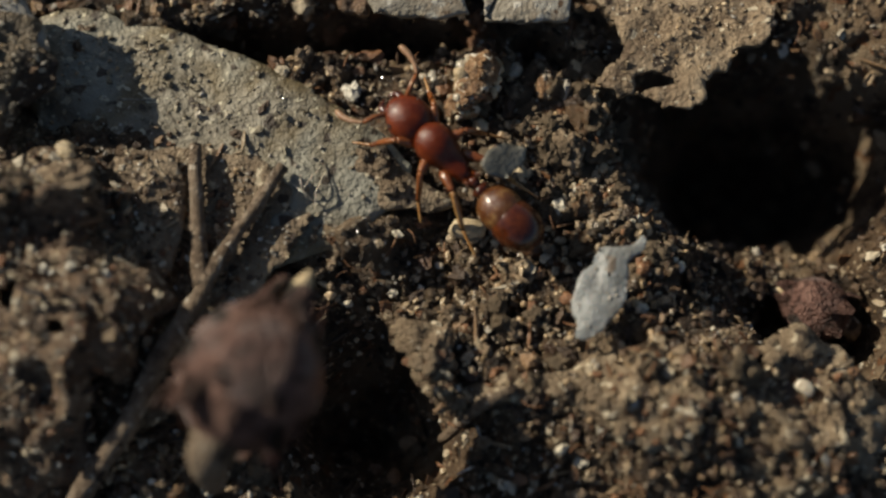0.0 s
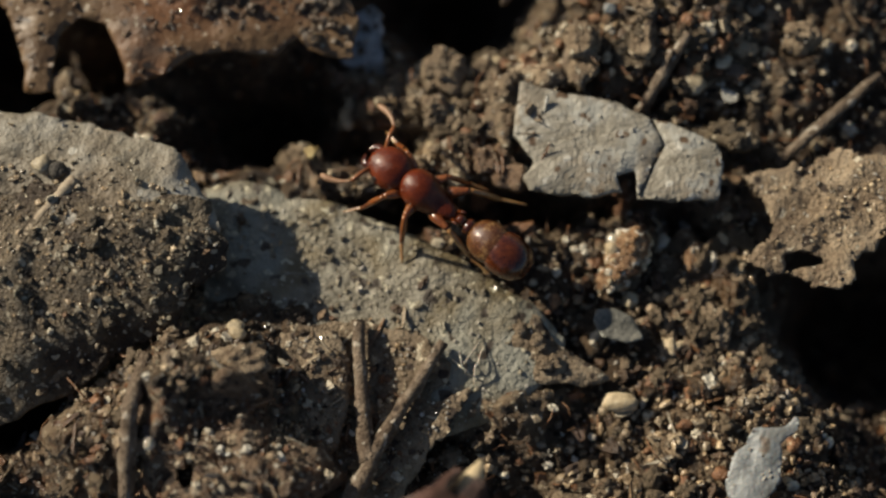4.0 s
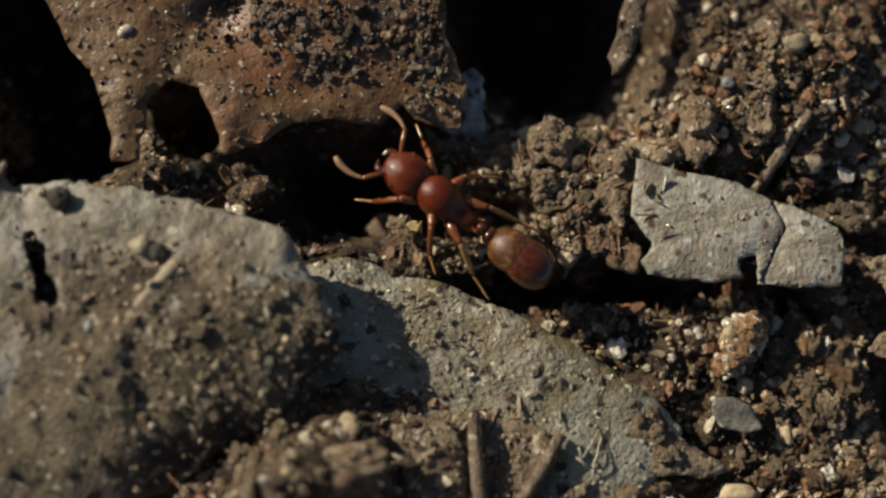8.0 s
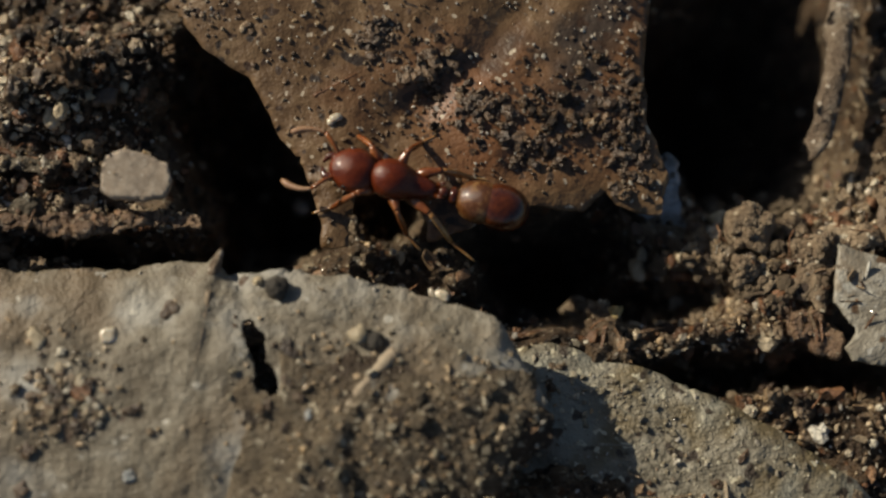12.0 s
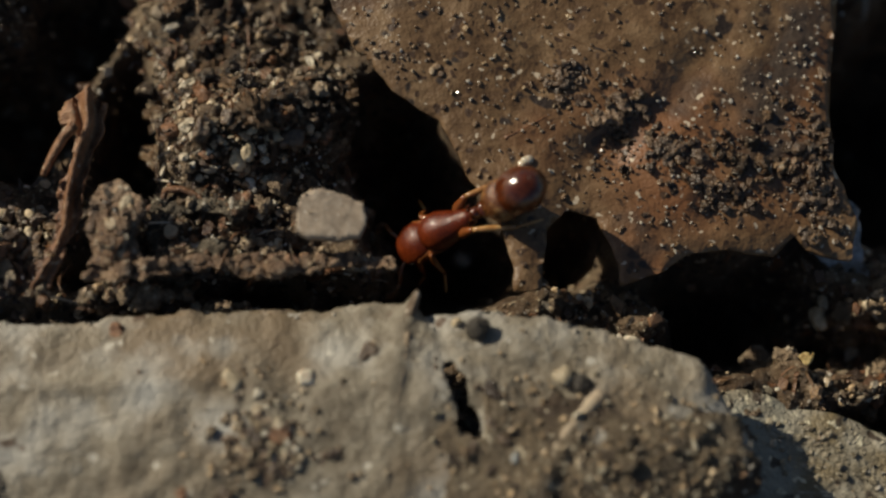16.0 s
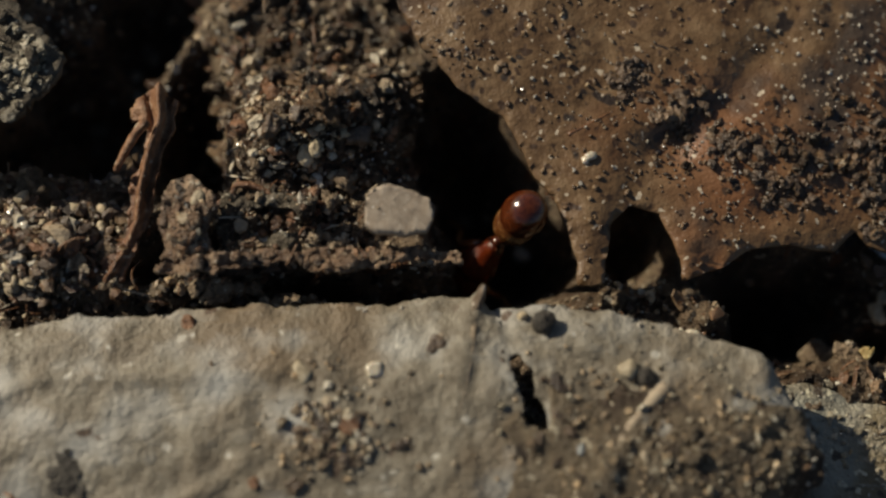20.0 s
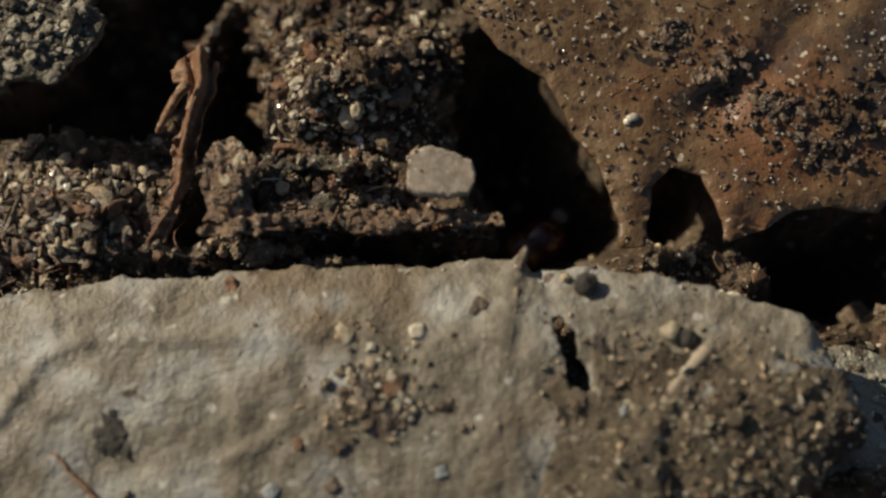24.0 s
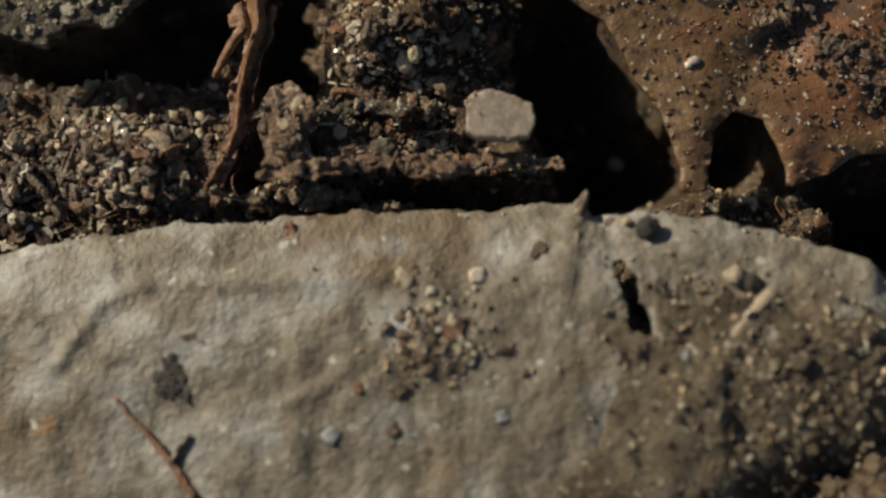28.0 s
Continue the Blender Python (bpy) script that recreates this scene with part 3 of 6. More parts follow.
vein(crust_a, SHEETS[1][2], SHEETS[1][0], [(-1.338, 0.596), (-1.58, 0.255)], 0.021, VEIN, 3)
tagged(crust_a, "tan sandy soil crust clinging to the grey leaf", "soil crust")

# the brown leaf behind it
brown_z = height_of(0.095, -0.03, 0.09, (-1.3, 1.2), 0.02, 0.06, 0.02, 3.5, 21,
                    [([(-1.303, 1.235), (-1.124, 1.380), (-0.999, 1.541)], -0.03, 0.05), ([(-1.261, 1.191), (-1.093, 1.062), (-0.932, 1.127)], -0.02, 0.04)])
brown = sheet("leaf", [(-1.934, 1.471), (-1.830, 1.364), (-1.727, 1.305), (-1.669, 1.215), (-1.640, 1.154), (-1.582, 1.081), (-1.540, 0.977), (-1.527, 0.874), (-1.463, 0.882), (-1.446, 1.025), (-1.394, 1.084), (-1.322, 1.059), (-1.281, 0.985), (-1.262, 0.889), (-1.153, 0.937), (-1.079, 0.976), (-0.977, 0.994), (-0.861, 0.990), (-0.800, 1.045), (-0.774, 1.001), (-0.658, 0.982), (-0.637, 1.080), (-0.700, 1.231), (-0.702, 1.419), (-0.668, 1.711), (-0.772, 2.008), (-1.262, 2.195), (-1.804, 1.967), (-2.026, 1.660)],
              brown_z, 0.012, BROWN_LEAF, seed=2)
for i, ends in enumerate([[(-1.547, 1.258), (-1.148, 1.520)], [(-1.413, 1.542), (-0.859, 1.278)]]):
    vein(brown, brown_z, SHEETS[2][0], ends, 0.006, BROWN_LEAF, i + 5)
tagged(brown, "reddish-brown dead leaf with bitten edges", "leaf")

# the silvery leaf that the ant walks on
slab_z = height_of(0.0, 0.0, 0.02, (-0.6, 0.4), 0.03, 0.05, 0.022, 5, 31, [([(-1.016, 0.383), (-0.929, 0.300), (-0.886, 0.230)], -0.02, 0.03)])
slab = sheet("leaf", [(-1.052, 0.628), (-0.937, 0.659), (-0.821, 0.618), (-0.677, 0.584), (-0.531, 0.529), (-0.387, 0.451), (-0.271, 0.381), (-0.156, 0.311), (-0.085, 0.227), (-0.102, 0.128), (-0.247, 0.028), (-0.460, -0.057), (-0.671, -0.031), (-0.813, 0.133), (-0.899, 0.216), (-1.015, 0.313), (-1.103, 0.439), (-1.135, 0.554)],
             slab_z, 0.012, SLAB_LEAF, seed=3)
for i, ends in enumerate([[(-0.936, 0.586), (-0.245, 0.182)], [(-0.818, 0.387), (-0.416, 0.393)]]):
    vein(slab, slab_z, SHEETS[3][0], ends, 0.005, SLAB_LEAF, i + 9)
tagged(slab, "silvery grey leaf strewn with sand grains", "leaf")
under_z = height_of(0.0, 0.0, 0.0, (-0.6, 0.1), 0.02, 0.05, 0.03, 7, 35)
under = sheet("leaf", [(-0.878, 0.209), (-0.761, 0.247), (-0.614, 0.260), (-0.466, 0.234), (-0.377, 0.146), (-0.420, 0.065), (-0.332, 0.088), (-0.375, -0.014), (-0.461, -0.115), (-0.517, -0.215), (-0.571, -0.369), (-0.767, -0.440), (-1.041, -0.360), (-0.976, -0.219), (-0.849, -0.161), (-0.780, -0.075), (-0.814, 0.069)],
              lambda x, y, inner: np.maximum(under_z(x, y, inner), slab_z(x, y, np.full(np.shape(x), 0.3)) + 0.008), 0.012, SANDY, seed=13, ragged=0.025)
tagged(under, "brown leaf scrap coated with sandy soil", "leaf")

for i, (outline, top, slope, holes) in enumerate([
        ([(-0.124, -0.164), (-0.011, -0.178), (0.031, -0.221), (0.058, -0.319), (0.141, -0.333), (0.176, -0.375), (0.028, -0.444), (-0.041, -0.388), (-0.096, -0.319)], 0.03, 0.1, []),
        ([(0.253, -0.334), (0.382, -0.236), (0.408, -0.292), (0.476, -0.348), (0.616, -0.321), (0.653, -0.418), (0.594, -0.500), (0.401, -0.499), (0.320, -0.445)], 0.05, 0.06, []),
        ([(0.761, -0.237), (0.875, -0.209), (0.994, -0.266), (1.086, -0.378), (1.019, -0.515), (0.815, -0.487), (0.739, -0.377)], 0.05, 0.1, [])]):
    cx, cy = np.mean(outline, 0)
    plate_z = height_of(top, -0.05, slope * 0.5, (cx, cy), 0.08, 0.05, 0.06, 9, 102 + i)
    tagged(sheet("soil_crust", outline, lambda x, y, inner, f=plate_z: np.maximum(f(x, y, inner), ground_z(x, y) + 0.012), 0.03, SANDY, seed=101 + i, ragged=0.07, rag_scale=9, holes=holes),
           "tan plate of caked sandy soil", "soil crust")

for i, (outline, stuff, top) in enumerate([
        ([(-0.078, 1.053), (-0.017, 1.077), (0.028, 1.037), (0.019, 0.94), (-0.034, 0.889), (-0.072, 0.924)], TAN, 0.05),
        ([(0.051, 1.037), (0.12, 1.061), (0.188, 1.029), (0.197, 0.965), (0.133, 0.948), (0.073, 0.972)], CRUMBLY, 0.03),
        ([(-0.307, 0.947), (-0.201, 0.987), (-0.102, 0.964), (-0.079, 0.924), (-0.193, 0.883), (-0.204, 0.804), (-0.246, 0.748), (-0.307, 0.827)], TAN, 0.02),
        ([(-0.329, 0.764), (-0.231, 0.749), (-0.194, 0.686), (-0.198, 0.624), (-0.261, 0.639), (-0.321, 0.686)], BARK_RED, 0.02),
        ([(0.243, 0.806), (0.311, 0.83), (0.415, 0.814), (0.443, 0.744), (0.367, 0.72), (0.312, 0.759)], CRUMBLY, 0.0),
        ([(0.517, 1.087), (0.594, 1.104), (0.636, 1.039), (0.559, 0.998), (0.499, 1.022)], TAN, 0.03),
        ([(-0.475, 1.003), (-0.384, 1.035), (-0.338, 0.971), (-0.383, 0.906), (-0.459, 0.906)], TAN, -0.01)]):
    cx, cy = np.mean(outline, 0)
    plate_z = height_of(top, 0.22, -0.12, (cx, cy), 0.03, 0.03, 0.035, 12, 120 + i)
    tagged(sheet("soil_crust", outline, lambda x, y, inner, f=plate_z: np.maximum(f(x, y, inner), ground_z(x, y) + 0.015), 0.025, stuff, seed=140 + i, h=0.009, ragged=0.03, rag_scale=14),
           "tan scrap of caked soil beside the pale fragment", "soil crust")

CAKE = [(-1.147, 0.088), (-1.091, 0.110), (-1.016, 0.044), (-0.941, 0.095), (-0.871, 0.117), (-0.820, 0.080), (-0.823, -0.006), (-0.757, -0.056), (-0.671, -0.099), (-0.628, -0.134), (-0.681, -0.204), (-0.719, -0.302), (-0.784, -0.398), (-0.825, -0.546), (-1.020, -0.600), (-1.266, -0.587), (-1.256, -0.357), (-1.184, -0.190), (-1.166, -0.049)]
CAKE_PITS = [[(-0.932, -0.204), (-0.877, -0.190), (-0.860, -0.246), (-0.915, -0.267)], [(-0.830, -0.302), (-0.781, -0.308), (-0.786, -0.357), (-0.835, -0.343)], [(-0.977, -0.274), (-0.935, -0.281), (-0.940, -0.322), (-0.975, -0.315)], [(-1.047, -0.148), (-1.020, -0.134), (-1.010, -0.176), (-1.038, -0.183)]]


def cake_z(x, y, inner):
    return ground_z(x, y) + 0.075 * (1 - np.exp(-inner / 0.05)) - 0.01 + 0.03 * fbm(x, y, 12, 5, 131) + 0.11 * (x + 0.9) - 0.07 * y


cake = sheet("soil_crust", CAKE, cake_z, 0.03, CAKED, seed=131, ragged=0.07, rag_scale=10, holes=CAKE_PITS)
tagged(cake, "brown caked soil crust with small crumb pits", "soil crust")
under_edge = sheet("leaf_fragment", [(-0.871, 0.225), (-0.774, 0.254), (-0.673, 0.239), (-0.641, 0.158), (-0.631, 0.056), (-0.662, -0.074), (-0.703, -0.095), (-0.776, -0.031), (-0.837, 0.056), (-0.866, 0.129)],
                   height_of(0.04, 0.06, -0.03, (-0.85, 0.2), 0.02, 0.04, 0.02, 7, 132), 0.012, SANDY, seed=132, ragged=0.02)
tagged(under_edge, "brown leaf scrap coated with sandy soil", "leaf fragment")

chip_z = height_of(0.06, 0.0, 0.04, (0.1, 0.75), 0.012, 0.03, 0.01, 6, 41)
chip = sheet("leaf_fragment", [(-0.2, 0.912), (-0.098, 0.88), (0.062, 0.846), (0.146, 0.811), (0.179, 0.741), (0.149, 0.682), (0.109, 0.6), (0.1, 0.661), (0.056, 0.648), (0.069, 0.605), (-0.033, 0.593), (-0.177, 0.608), (-0.19, 0.644), (-0.161, 0.688), (-0.217, 0.76)],
             chip_z, 0.014, CHIP, seed=4, h=0.007, ragged=0.008, rag_scale=20)
corner = sheet("corner", [(0.146, 0.813), (0.2, 0.798), (0.32, 0.741), (0.335, 0.683), (0.316, 0.59), (0.213, 0.581), (0.109, 0.593), (0.15, 0.679), (0.18, 0.735)],
               lambda x, y, inner: chip_z(x, y, inner) - 0.004 + 0.05 * (x - 0.2), 0.014, CHIP, seed=4, h=0.007, ragged=0.008, rag_scale=20)
corner.parent, corner.location = chip, corner.location - chip.location
corner["label"] = "cracked-off pale corner"
tagged(chip, "pale grey flat leaf fragment with a cracked corner", "leaf fragment")
crusty = sheet("leaf_fragment", [(0.380, 0.664), (0.514, 0.695), (0.663, 0.726), (0.793, 0.678), (0.833, 0.599), (0.791, 0.514), (0.692, 0.430), (0.630, 0.355), (0.544, 0.363), (0.458, 0.386), (0.401, 0.432), (0.462, 0.508), (0.436, 0.601)],
               height_of(0.06, 0.1, -0.02, (0.65, 0.5), 0.0, 0.05, 0.04, 7, 51), 0.016, TAN, seed=5, h=0.011, ragged=0.04, rag_scale=16, holes=[[(0.485, 0.435), (0.527, 0.453), (0.599, 0.442), (0.612, 0.417), (0.553, 0.406), (0.496, 0.411)]])
tagged(crusty, "tan crusted leaf fragment with a ragged edge", "leaf fragment")
flake = sheet("flake", [(0.484, 0.010), (0.479, -0.027), (0.452, -0.049), (0.442, -0.143), (0.389, -0.215), (0.345, -0.247), (0.317, -0.229), (0.313, -0.143), (0.329, -0.085), (0.359, -0.049), (0.382, -0.012), (0.440, -0.005)],
              height_of(0.075, 0.1, 0.0, (0.4, -0.1), 0.01, 0.04, 0.01, 9, 61), 0.006, FILM, seed=6, h=0.006, ragged=0.013, rag_scale=20, holes=[[(0.391, -0.071), (0.409, -0.068), (0.411, -0.088), (0.393, -0.091)]])
tagged(flake, "whitish translucent paper-thin flake", "flake")
tongue = sheet("leaf_fragment", [(-0.267, 0.326), (-0.150, 0.285), (-0.101, 0.214), (0.036, 0.123), (-0.038, 0.101), (-0.168, 0.113), (-0.253, 0.197)],
               height_of(-0.01, 0, 0, (0, 0), 0.02, 0.03, 0.02, 9, 65), 0.012, SANDY, seed=65)
tagged(tongue, "sandy leaf scrap beside the silvery leaf", "leaf fragment")
patch = sheet("leaf_fragment", [(-0.718, 1.044), (-0.673, 1.144), (-0.613, 1.187), (-0.583, 1.15), (-0.591, 1.055), (-0.562, 0.975), (-0.584, 0.915), (-0.618, 0.93), (-0.667, 0.991)],
              height_of(-0.1, 0.0, 0.1, (-0.62, 1.05), 0.0, 0.05, 0.03, 8, 66), 0.01, PALE_SCRAP, seed=66, h=0.009, ragged=0.025, rag_scale=18)
tagged(patch, "pale bluish leaf scrap in deep shade", "leaf fragment")
square = sheet("stone_chip", [(-2.057, 1.069), (-2.008, 1.088), (-1.964, 1.075), (-1.907, 1.059), (-1.898, 1.021), (-1.913, 0.975), (-1.971, 0.963), (-2.03, 0.967), (-2.066, 0.979), (-2.065, 1.025)],
               height_of(0.16, -0.05, 0.1, (-1.95, 1.05), 0.0, 0.02, 0.005, 9, 67), 0.035, STONE_TAN, seed=67, h=0.006, ragged=0.007, rag_scale=26)
SQUARE = SHEETS[-1][0]
tagged(square, "small square grey-tan stone chip", "stone")
clod_sheet = sheet("bark_scrap", [(-2.585, 1.061), (-2.553, 1.094), (-2.512, 1.112), (-2.482, 1.098), (-2.448, 1.069), (-2.44, 1.027), (-2.45, 0.971), (-2.433, 0.905), (-2.571, 0.894), (-2.557, 0.934), (-2.588, 0.989)],
                   height_of(0.1, 0.05, 0.1, (-2.5, 1.0), 0.0, 0.05, 0.035, 16, 68), 0.02, BARK_RED, seed=68, h=0.007, ragged=0.02, rag_scale=20, holes=[[(-2.528, 1.098), (-2.502, 1.099), (-2.499, 1.074), (-2.522, 1.069)]])
tagged(clod_sheet, "crumbling tan bark scrap", "bark")
ledge = sheet("bark_strip", [(-2.576, 0.889), (-2.475, 0.907), (-2.371, 0.921), (-2.267, 0.932), (-2.203, 0.923), (-2.119, 0.931), (-2.014, 0.943), (-1.908, 0.939), (-1.823, 0.931), (-1.818, 0.905), (-1.907, 0.913), (-2.013, 0.908), (-2.065, 0.883), (-2.159, 0.873), (-2.223, 0.893), (-2.286, 0.902), (-2.369, 0.888), (-2.473, 0.874), (-2.57, 0.863)],
              height_of(0.1, 0.02, -0.1, (-2.2, 0.95), 0.0, 0.05, 0.03, 26, 73), 0.016, BARK_RED, seed=73, h=0.006, ragged=0.03, rag_scale=30)
tagged(ledge, "splintered reddish-brown strip of bark caked with soil", "bark")
lump_bed = sheet("bark_scrap", [(-2.441, 1.083), (-2.384, 1.127), (-2.298, 1.104), (-2.192, 1.088), (-2.182, 1.035), (-2.227, 1.016), (-2.237, 0.955), (-2.288, 0.918), (-2.415, 0.914), (-2.43, 0.993)],
                 height_of(0.06, 0.04, 0.1, (-2.25, 1.02), 0.02, 0.05, 0.045, 14, 74), 0.02, BARK_GREY, seed=74, h=0.008, ragged=0.03, rag_scale=18, holes=[[(-2.37, 1.051), (-2.295, 1.059), (-2.241, 1.044), (-2.249, 0.977), (-2.312, 0.969), (-2.356, 0.996)]])
tagged(lump_bed, "crumbling reddish-brown bark scrap beside the stone chip", "bark")
far_clod = sheet("bark_scrap", [(-3.407, 1.516), (-3.012, 1.577), (-2.889, 1.472), (-2.854, 1.350), (-2.926, 1.302), (-2.934, 1.226), (-3.069, 1.248), (-3.119, 1.182), (-3.318, 1.213)],
                 height_of(0.1, 0.0, -0.05, (-2.9, 1.45), 0.0, 0.05, 0.04, 9, 69), 0.03, BARK_GREY, seed=69, ragged=0.04)
tagged(far_clod, "sandy grey-brown bark scrap at the edge of a hollow", "bark")
curl = sheet("leaf_shred", [(-2.599, 1.371), (-2.557, 1.314), (-2.558, 1.25), (-2.586, 1.18), (-2.601, 1.1), (-2.603, 1.044), (-2.632, 0.987), (-2.637, 0.943), (-2.681, 0.854), (-2.747, 0.85), (-2.731, 0.907), (-2.679, 0.964), (-2.664, 1.042), (-2.673, 1.098), (-2.651, 1.155), (-2.628, 1.247), (-2.671, 1.275), (-2.687, 1.309), (-2.647, 1.351)],
             height_of(0.06, 0.35, 0.1, (-2.65, 1.15), 0.015, 0.02, 0.02, 12, 70, [([(-2.603, 1.353), (-2.592, 1.272), (-2.618, 1.179), (-2.636, 1.088), (-2.637, 1.009), (-2.663, 0.931), (-2.715, 0.864)], 0.035, 0.014), ([(-2.579, 1.319), (-2.577, 1.249), (-2.602, 1.179), (-2.619, 1.088), (-2.618, 1.032), (-2.649, 0.953), (-2.694, 0.862)], -0.03, 0.009), ([(-2.634, 1.334), (-2.617, 1.271), (-2.639, 1.178), (-2.656, 1.087), (-2.657, 1.009), (-2.687, 0.93), (-2.733, 0.863)], -0.025, 0.009)]), 0.01, RUST, seed=70, h=0.006, ragged=0.016, rag_scale=26)
tagged(curl, "curled rusty shred of dead leaf", "leaf shred")
part("branch", tube(spline([(-2.623, 1.253, 0.11), (-2.65, 1.224, 0.1), (-2.675, 1.188, 0.08), (-2.696, 1.151, 0.06), (-2.703, 1.137, 0.05)], 3), np.linspace(0.014, 0.008, 13), 7, 5, 0.4), RUST, curl, at=-curl.location / U)
strip = sheet("bark_strip", [(-0.162, 1.744), (-0.092, 1.730), (-0.134, 1.501), (-0.156, 1.357), (-0.194, 1.199), (-0.242, 1.144), (-0.262, 1.190), (-0.236, 1.276), (-0.207, 1.419), (-0.186, 1.564)],
              height_of(0.03, 0.1, 0.0, (-0.3, 1.2), 0.02, 0.03, 0.03, 8, 72), 0.03, TWIG, seed=72)
tagged(strip, "narrow upright strip of pale bark", "bark")


def crumb_parts(ob, sheet_index, n, seed, material):
    """Single crumbs baked into a crust, as parts of it."""
    outline, holes, height = SHEETS[sheet_index]
    rng = np.random.RandomState(seed)
    lo, hi = np.min(outline, 0), np.max(outline, 0)
    x, y = rng.uniform(lo[0], hi[0], 12 * n), rng.uniform(lo[1], hi[1], 12 * n)
    d = outside(x, y, outline)
    for hole in holes:
        d = np.maximum(d, -outside(x, y, hole))
    edge = 0.04 if ob.dimensions.y > 0.2 * U else 0.012
    x, y, d = x[d < -edge][:n], y[d < -edge][:n], d[d < -edge][:n]
    z = height(x, y, -d)
    for i in range(len(x)):
        r = rng.uniform(0.009, 0.022)
        part("crumb", pebble(r, seed + i, (rng.uniform(0.8, 1.3), rng.uniform(0.7, 1.1), 0.7), 0.7, 3, rng.uniform(0, 6)), material, ob, at=Vector((x[i], y[i], z[i] + 0.3 * r)) - ob.location / U)


CRUSTS = [ob for ob in scene.objects if ob.name.split(".")[0] in ("soil_crust", "bark_scrap", "bark_strip") and ob.parent is None] + [under, tongue]
for k, ob in enumerate(CRUSTS):
    mids = [np.hypot(*(np.mean(o, 0) - np.array(ob.location[:2]) / U)) for o, _, _ in SHEETS]
    crumb_parts(ob, int(np.argmin(mids)), 14 if ob.dimensions.x > 0.4 * U else 7, 40 + 20 * k, ob.data.materials[0])


# ---------------------------------------------------------------- twigs
def twig(name, points, radii, material, label, seed=0, lift=0.0, category="twig"):
    """A dry stem lying on what is below it; points are (x, y, height above the support)."""
    pts = [(x, y, top_at(x, y) + dz + lift) for x, y, dz in points]
    p = spline(pts, 5)
    r = np.interp(np.linspace(0, 1, len(p)), np.linspace(0, 1, len(radii)), radii)
    for i, q in enumerate(p):
        q += Vector((noise.noise(Vector((i * 0.4, seed, 0))), noise.noise(Vector((i * 0.4, seed, 9))), 0)) * 0.006
    o = Vector(p[0])
    bm = tube([q - o for q in p], r, 9, seed, 0.35)
    ob = part(name, bm, material, None, at=o)
    return tagged(ob, label, category)


fork = twig("forked_twig", [(-0.955, -0.714, 0.03), (-0.783, -0.478, 0.05), (-0.671, -0.275, 0.05), (-0.601, -0.151, 0.045), (-0.563, -0.067, 0.04), (-0.478, 0.075, 0.03), (-0.398, 0.206, 0.03)],
            [0.028, 0.027, 0.025, 0.025, 0.02, 0.018, 0.015], TWIG, "dry grey-brown forked twig lying on leaves", 1)
arm_pts = [(-0.588, -0.104), (-0.599, 0.002), (-0.611, 0.130), (-0.620, 0.261)]
arm = [Vector((x, y, top_at(x, y) + 0.035)) - fork.location / U for x, y in arm_pts]
part("side_branch", tube(spline(arm, 6), np.linspace(0.023, 0.015, 19), 9, 4, 0.3), TWIG, fork)
twig("twig", [(-1.142, 0.151, 0.02), (-1.154, 0.034, 0.03), (-1.169, -0.124, 0.03), (-1.187, -0.306, 0.02)], [0.016, 0.021, 0.022, 0.018], TWIG, "short dry grey twig on bare soil", 2)
twig("twig", [(-2.573, 0.873, 0.01), (-2.473, 0.893, 0.01), (-2.37, 0.907, 0.01), (-2.286, 0.916, 0.01), (-2.224, 0.916, 0.01)], [0.006, 0.009, 0.009, 0.008, 0.006], TWIG, "thin dry stem crusted with soil", 3)
twig("twig", [(-2.233, 0.897, 0.01), (-2.118, 0.908, 0.01), (-2.035, 0.926, 0.01), (-1.95, 0.926, 0.01), (-1.834, 0.915, 0.01)], [0.006, 0.009, 0.008, 0.009, 0.006], RUST, "thin rusty stem beside the stone chip", 4)
twig("twig", [(-2.465, 1.064, 0.01), (-2.422, 1.087, 0.01), (-2.381, 1.115, 0.01), (-2.295, 1.095, 0.01), (-2.231, 1.085, 0.01), (-2.165, 1.079, 0.01)], [0.006, 0.008, 0.009, 0.008, 0.007, 0.005], RUST, "crooked rusty fibre along the bark scrap", 15)
twig("twig", [(0.122, 0.847, 0.02), (0.185, 0.939, 0.04), (0.249, 1.039, 0.03)], [0.016, 0.017, 0.012], TWIG, "short pale stick standing out of crumbs", 5)
twig("twig", [(-0.083, 0.903, 0.02), (-0.066, 1.009, 0.03), (-0.044, 1.093, 0.03)], [0.012, 0.014, 0.01], TWIG, "thin pale stalk among crumbs", 6)
twig("twig", [(0.114, 0.839, 0.03), (0.160, 0.902, 0.04), (0.206, 0.997, 0.03)], [0.012, 0.014, 0.01], TWIG, "thin pale stalk among crumbs", 7)
twig("twig", [(0.496, 0.715, 0.02), (0.648, 0.847, 0.04), (0.787, 0.965, 0.04)], [0.014, 0.018, 0.012], TWIG, "weathered stick across the litter", 8)
twig("twig", [(-3.212, 0.940, 0.02), (-3.148, 0.868, 0.03), (-3.077, 0.782, 0.02)], [0.008, 0.011, 0.008], TWIG, "thin dry stem among gravel", 9)
twig("twig", [(-3.092, 0.870, 0.02), (-3.042, 0.960, 0.03)], [0.008, 0.006], TWIG, "thin dry stem among gravel", 10)
twig("twig", [(0.234, -0.714, 0.02), (0.342, -0.596, 0.03)], [0.016, 0.012], TWIG, "broken stem end on soil", 11)
twig("twig", [(-0.005, -0.446, 0.02), (0.090, -0.392, 0.03), (0.180, -0.350, 0.02)], [0.014, 0.016, 0.01], TWIG, "short stem half buried in soil", 12)
